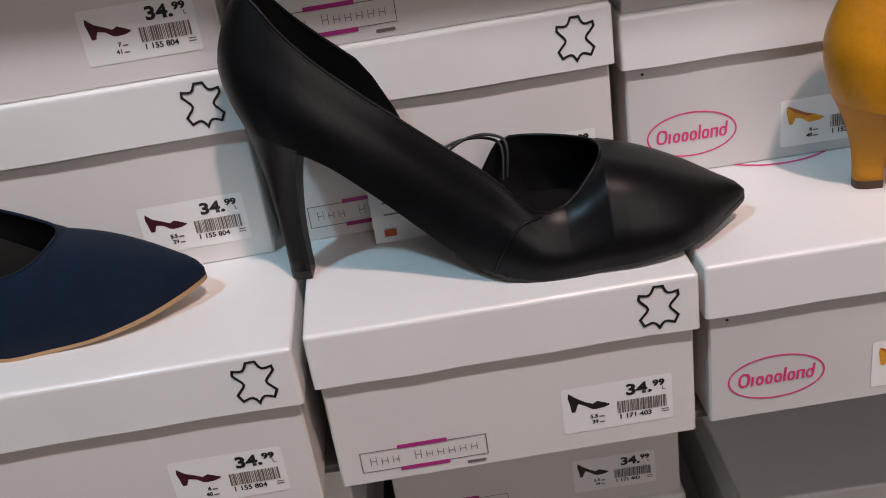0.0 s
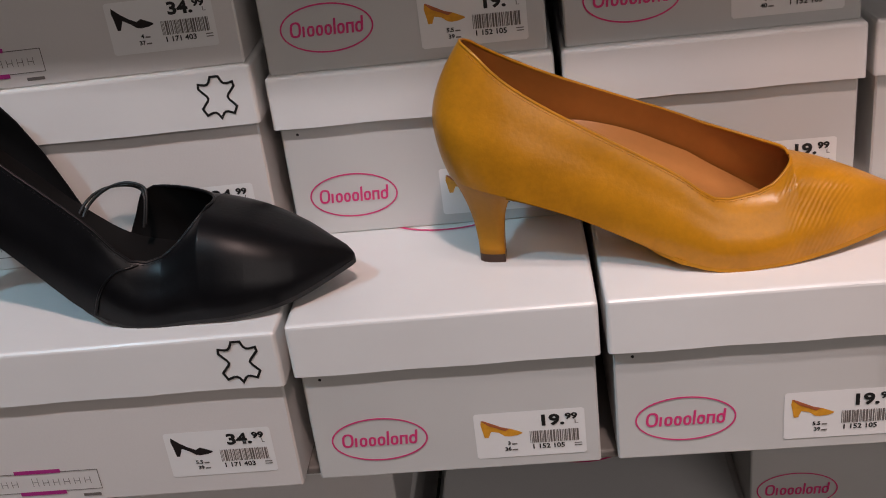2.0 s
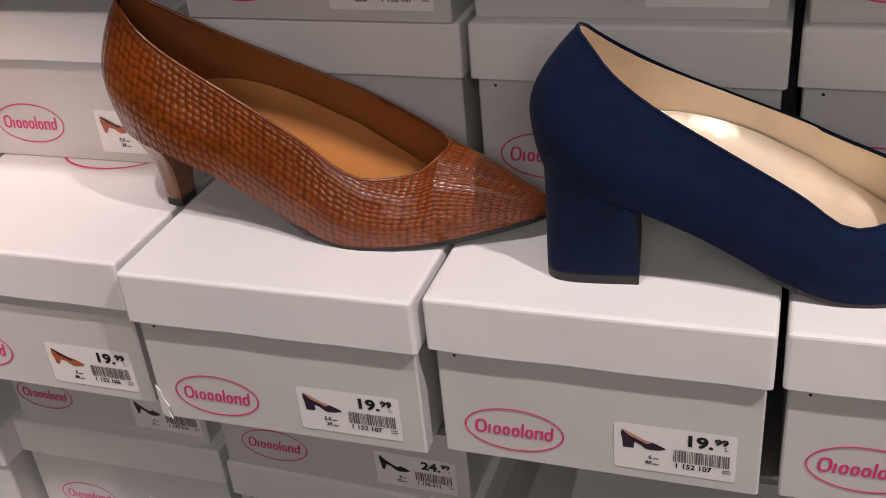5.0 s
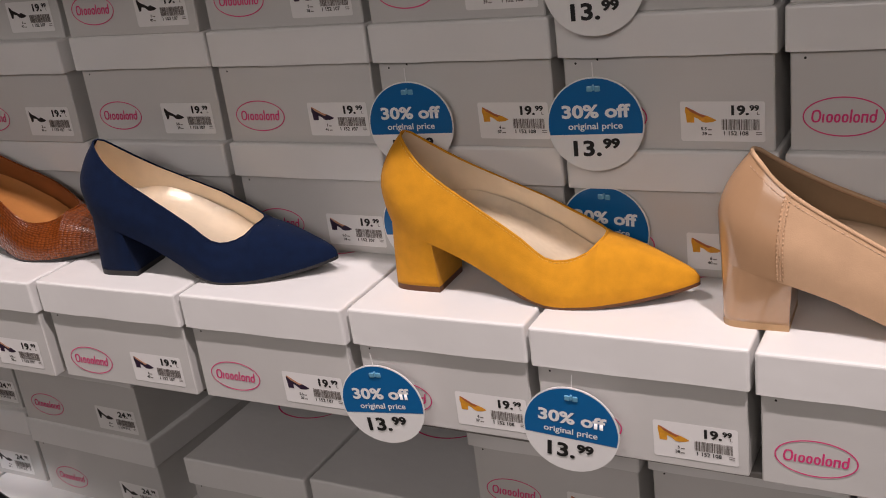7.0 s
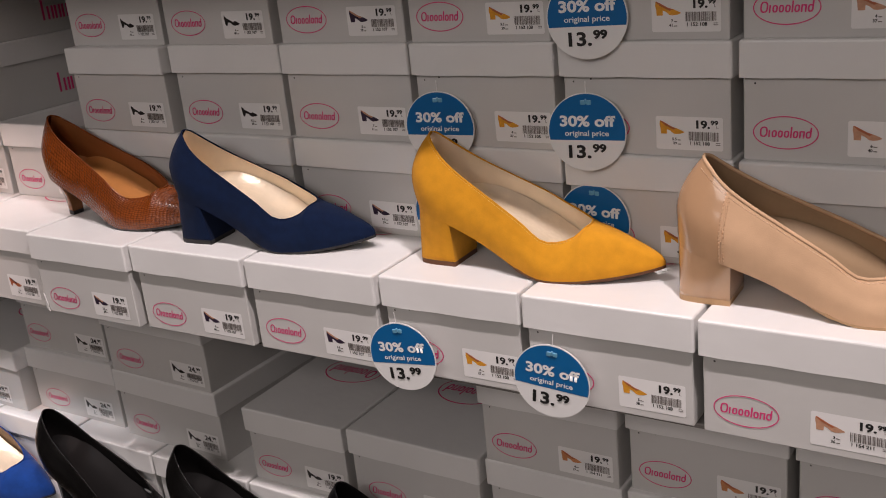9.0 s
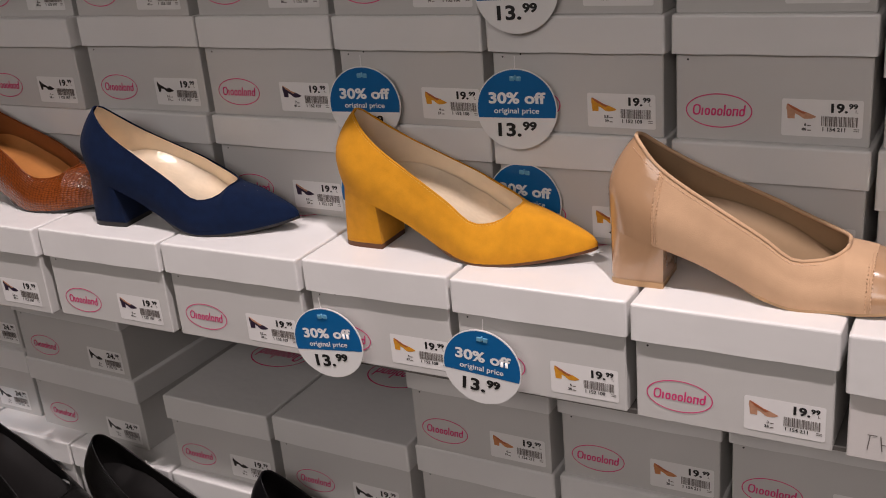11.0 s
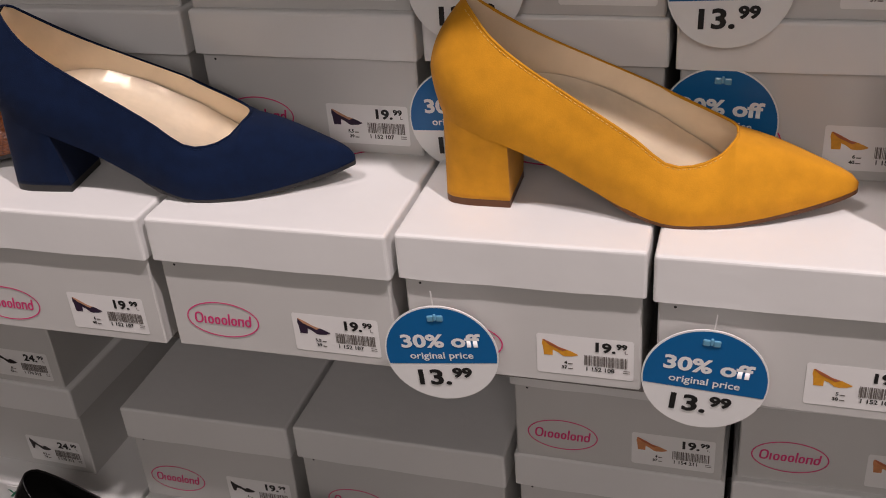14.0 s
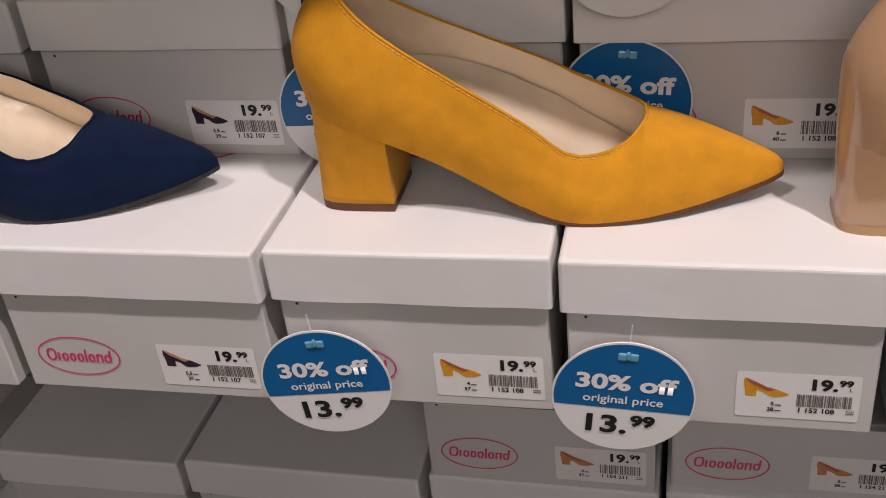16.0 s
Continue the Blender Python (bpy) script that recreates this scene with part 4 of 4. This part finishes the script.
def discount_tag(x, y, z, roll, lean=0.0, yaw=0.0):
    blue, white = cached("tag", tag_meshes)
    tag = new("discount_tag")
    tag.matrix_world = pose(x, y, z, lean, roll, yaw)
    disc = part("disc", white, TAG_WHITE, tag, "white plastic disc")
    part("blue_field", blue, TAG_BLUE, tag, "blue printed field", (0, -0.0006, 0))
    part("discount_text", text_mesh("30% off", 0.0116, 0.00042), WHITE_INK, tag, "white bold lettering", (0, -0.0009, 0.0050))
    part("offer_text", text_mesh("original price", 0.0062, 0.00010), WHITE_INK, tag, "", (0, -0.0009, -0.0028))
    part("price_text", text_mesh("13.", 0.0142, 0.00045, "RIGHT"), BLACK_INK, tag, "bold black price", (0.0035, -0.0009, -0.0205))
    part("price_superscript", text_mesh("99", 0.0086, 0.00042, "LEFT"), BLACK_INK, tag, "", (0.0045, -0.0009, -0.0155))
    part("hook", cached("hook", lambda: mesh_of(hook_shape(), "hook")), CLEAR, tag, "clear plastic hook")
    part("thread", cached("thread", lambda: mesh_of(block(-0.0003, 0.0003, -0.0002, 0.0002, 0.026, 0.0405), "thread")), STICKER, tag, "fine thread")
    return tagged(tag, "round blue and white discount tag hanging on a box", "price tag", "discount tags")


for x, y, z, roll, lean, yaw in (
    (0.5375, -0.010, 1.1465, -4, 2, 5), (0.6755, -0.010, 1.1485, 6, 2, 4), (0.537, 0.082, 1.3195, 1, 1, 10), (0.673, 0.082, 1.3205, 1, 1, 10),
    (0.6705, 0.0922, 1.244, 3, 0, 0), (0.5265, 0.0922, 1.238, -2, 0, 0), (0.678, 0.082, 1.4085, 0, 1, 10),
):
    discount_tag(x, y, z, roll, lean, yaw)

# ---- small things by the black pump ----
def cord(points, rad, name, label, mat):
    cu = bpy.data.curves.new(name, "CURVE")
    cu.dimensions, cu.bevel_depth, cu.bevel_resolution = "3D", rad, 2
    sp = cu.splines.new("NURBS")
    sp.points.add(len(points) - 1)
    for q, p in zip(sp.points, points):
        q.co = (*p, 1)
    sp.use_endpoint_u, sp.order_u = True, 4
    draft = new(name + "_draft", cu)
    me = bpy.data.meshes.new_from_object(draft.evaluated_get(bpy.context.evaluated_depsgraph_get()))
    bpy.data.objects.remove(draft)
    ob = new(name, me)
    me.materials.clear()
    me.materials.append(mat)
    return tagged(ob, label, "cord")


cord([(-0.480, 0.062, TOP + 0.035), (-0.478, 0.068, TOP + 0.041), (-0.462, 0.070, TOP + 0.051), (-0.446, 0.068, TOP + 0.047), (-0.444, 0.062, TOP + 0.045), (-0.447, 0.058, TOP + 0.030)], 0.0008, "elastic_cord", "thin black elastic cord looped in the pump", SOLE_BLACK)
cord([(-0.484, 0.060, TOP + 0.032), (-0.481, 0.070, TOP + 0.043), (-0.464, 0.073, TOP + 0.048), (-0.449, 0.071, TOP + 0.045), (-0.446, 0.064, TOP + 0.043), (-0.449, 0.059, TOP + 0.028)], 0.0008, "elastic_cord", "thin black elastic cord looped in the pump", SOLE_BLACK)

paper = new("care_leaflet")
paper.matrix_world = pose(-0.497, 0.0665, TOP + 0.001, -6, 0, 2)
sheet = part("sheet", block(-0.018, 0.018, -0.0003, 0.0003, 0, 0.034), STICKER, paper, "white folded paper")
bm = bmesh.new()
for k in range(3):
    bar(bm, -0.012, 0.006 - 0.004 * k, 0.026 - 0.006 * k, 0.0268 - 0.006 * k)
part("print_lines", bm, GREY_INK, paper, "", (0, -0.0008, 0))
bm = bmesh.new()
bar(bm, -0.013, -0.007, 0.003, 0.0065)
part("print_mark", bm, ORANGE_INK, paper, "", (0, -0.0008, 0))
tagged(paper, "small white leaflet leaning behind the black pump", "leaflet")

# size marker on a lower box
marker = new("size_marker")
marker.matrix_world = pose(0.142, 0.0568, 0.9135, 0, 0, 0)
part("card", block(-0.010, 0.010, -0.0006, -0.0001, -0.016, 0.0008), STICKER, marker, "white card")
part("size_letters", text_mesh("XX", 0.0105, 0.0003), GREEN_INK, marker, "green letters", (0, -0.001, -0.0105))
tagged(marker, "white size marker with green letters on a box", "label")

# white flap standing for the highlight on a dented, crumpled lower box corner
def dented_corner(x, y, z, seed):
    rng = random.Random(seed)
    bm = bmesh.new()
    pts = [(0.0, 0.0), (0.009, -0.0005), (0.0065, 0.004), (0.0085, 0.0075), (0.004, 0.011), (0.0035, 0.016), (0.0, 0.019)]
    face = bm.faces.new([bm.verts.new((px * 0.7 + rng.uniform(-0.0006, 0.0006), -0.0006 * px / 0.009, pz)) for px, pz in pts])
    up = bmesh.ops.extrude_face_region(bm, geom=[face])
    bmesh.ops.translate(bm, vec=(0, -0.0006, 0), verts=[v for v in up["geom"] if isinstance(v, bmesh.types.BMVert)])
    ob = new("corner_glint", mesh_of(bm, "corner_glint"))
    ob.data.materials.append(STICKER)
    ob.matrix_world = pose(x, y, z, 0, 0, -8)
    return tagged(ob, "white flap standing for the highlight on a crumpled box corner", "paper")


dented_corner(0.0692, -0.0084, A_Z + 0.001, 3)
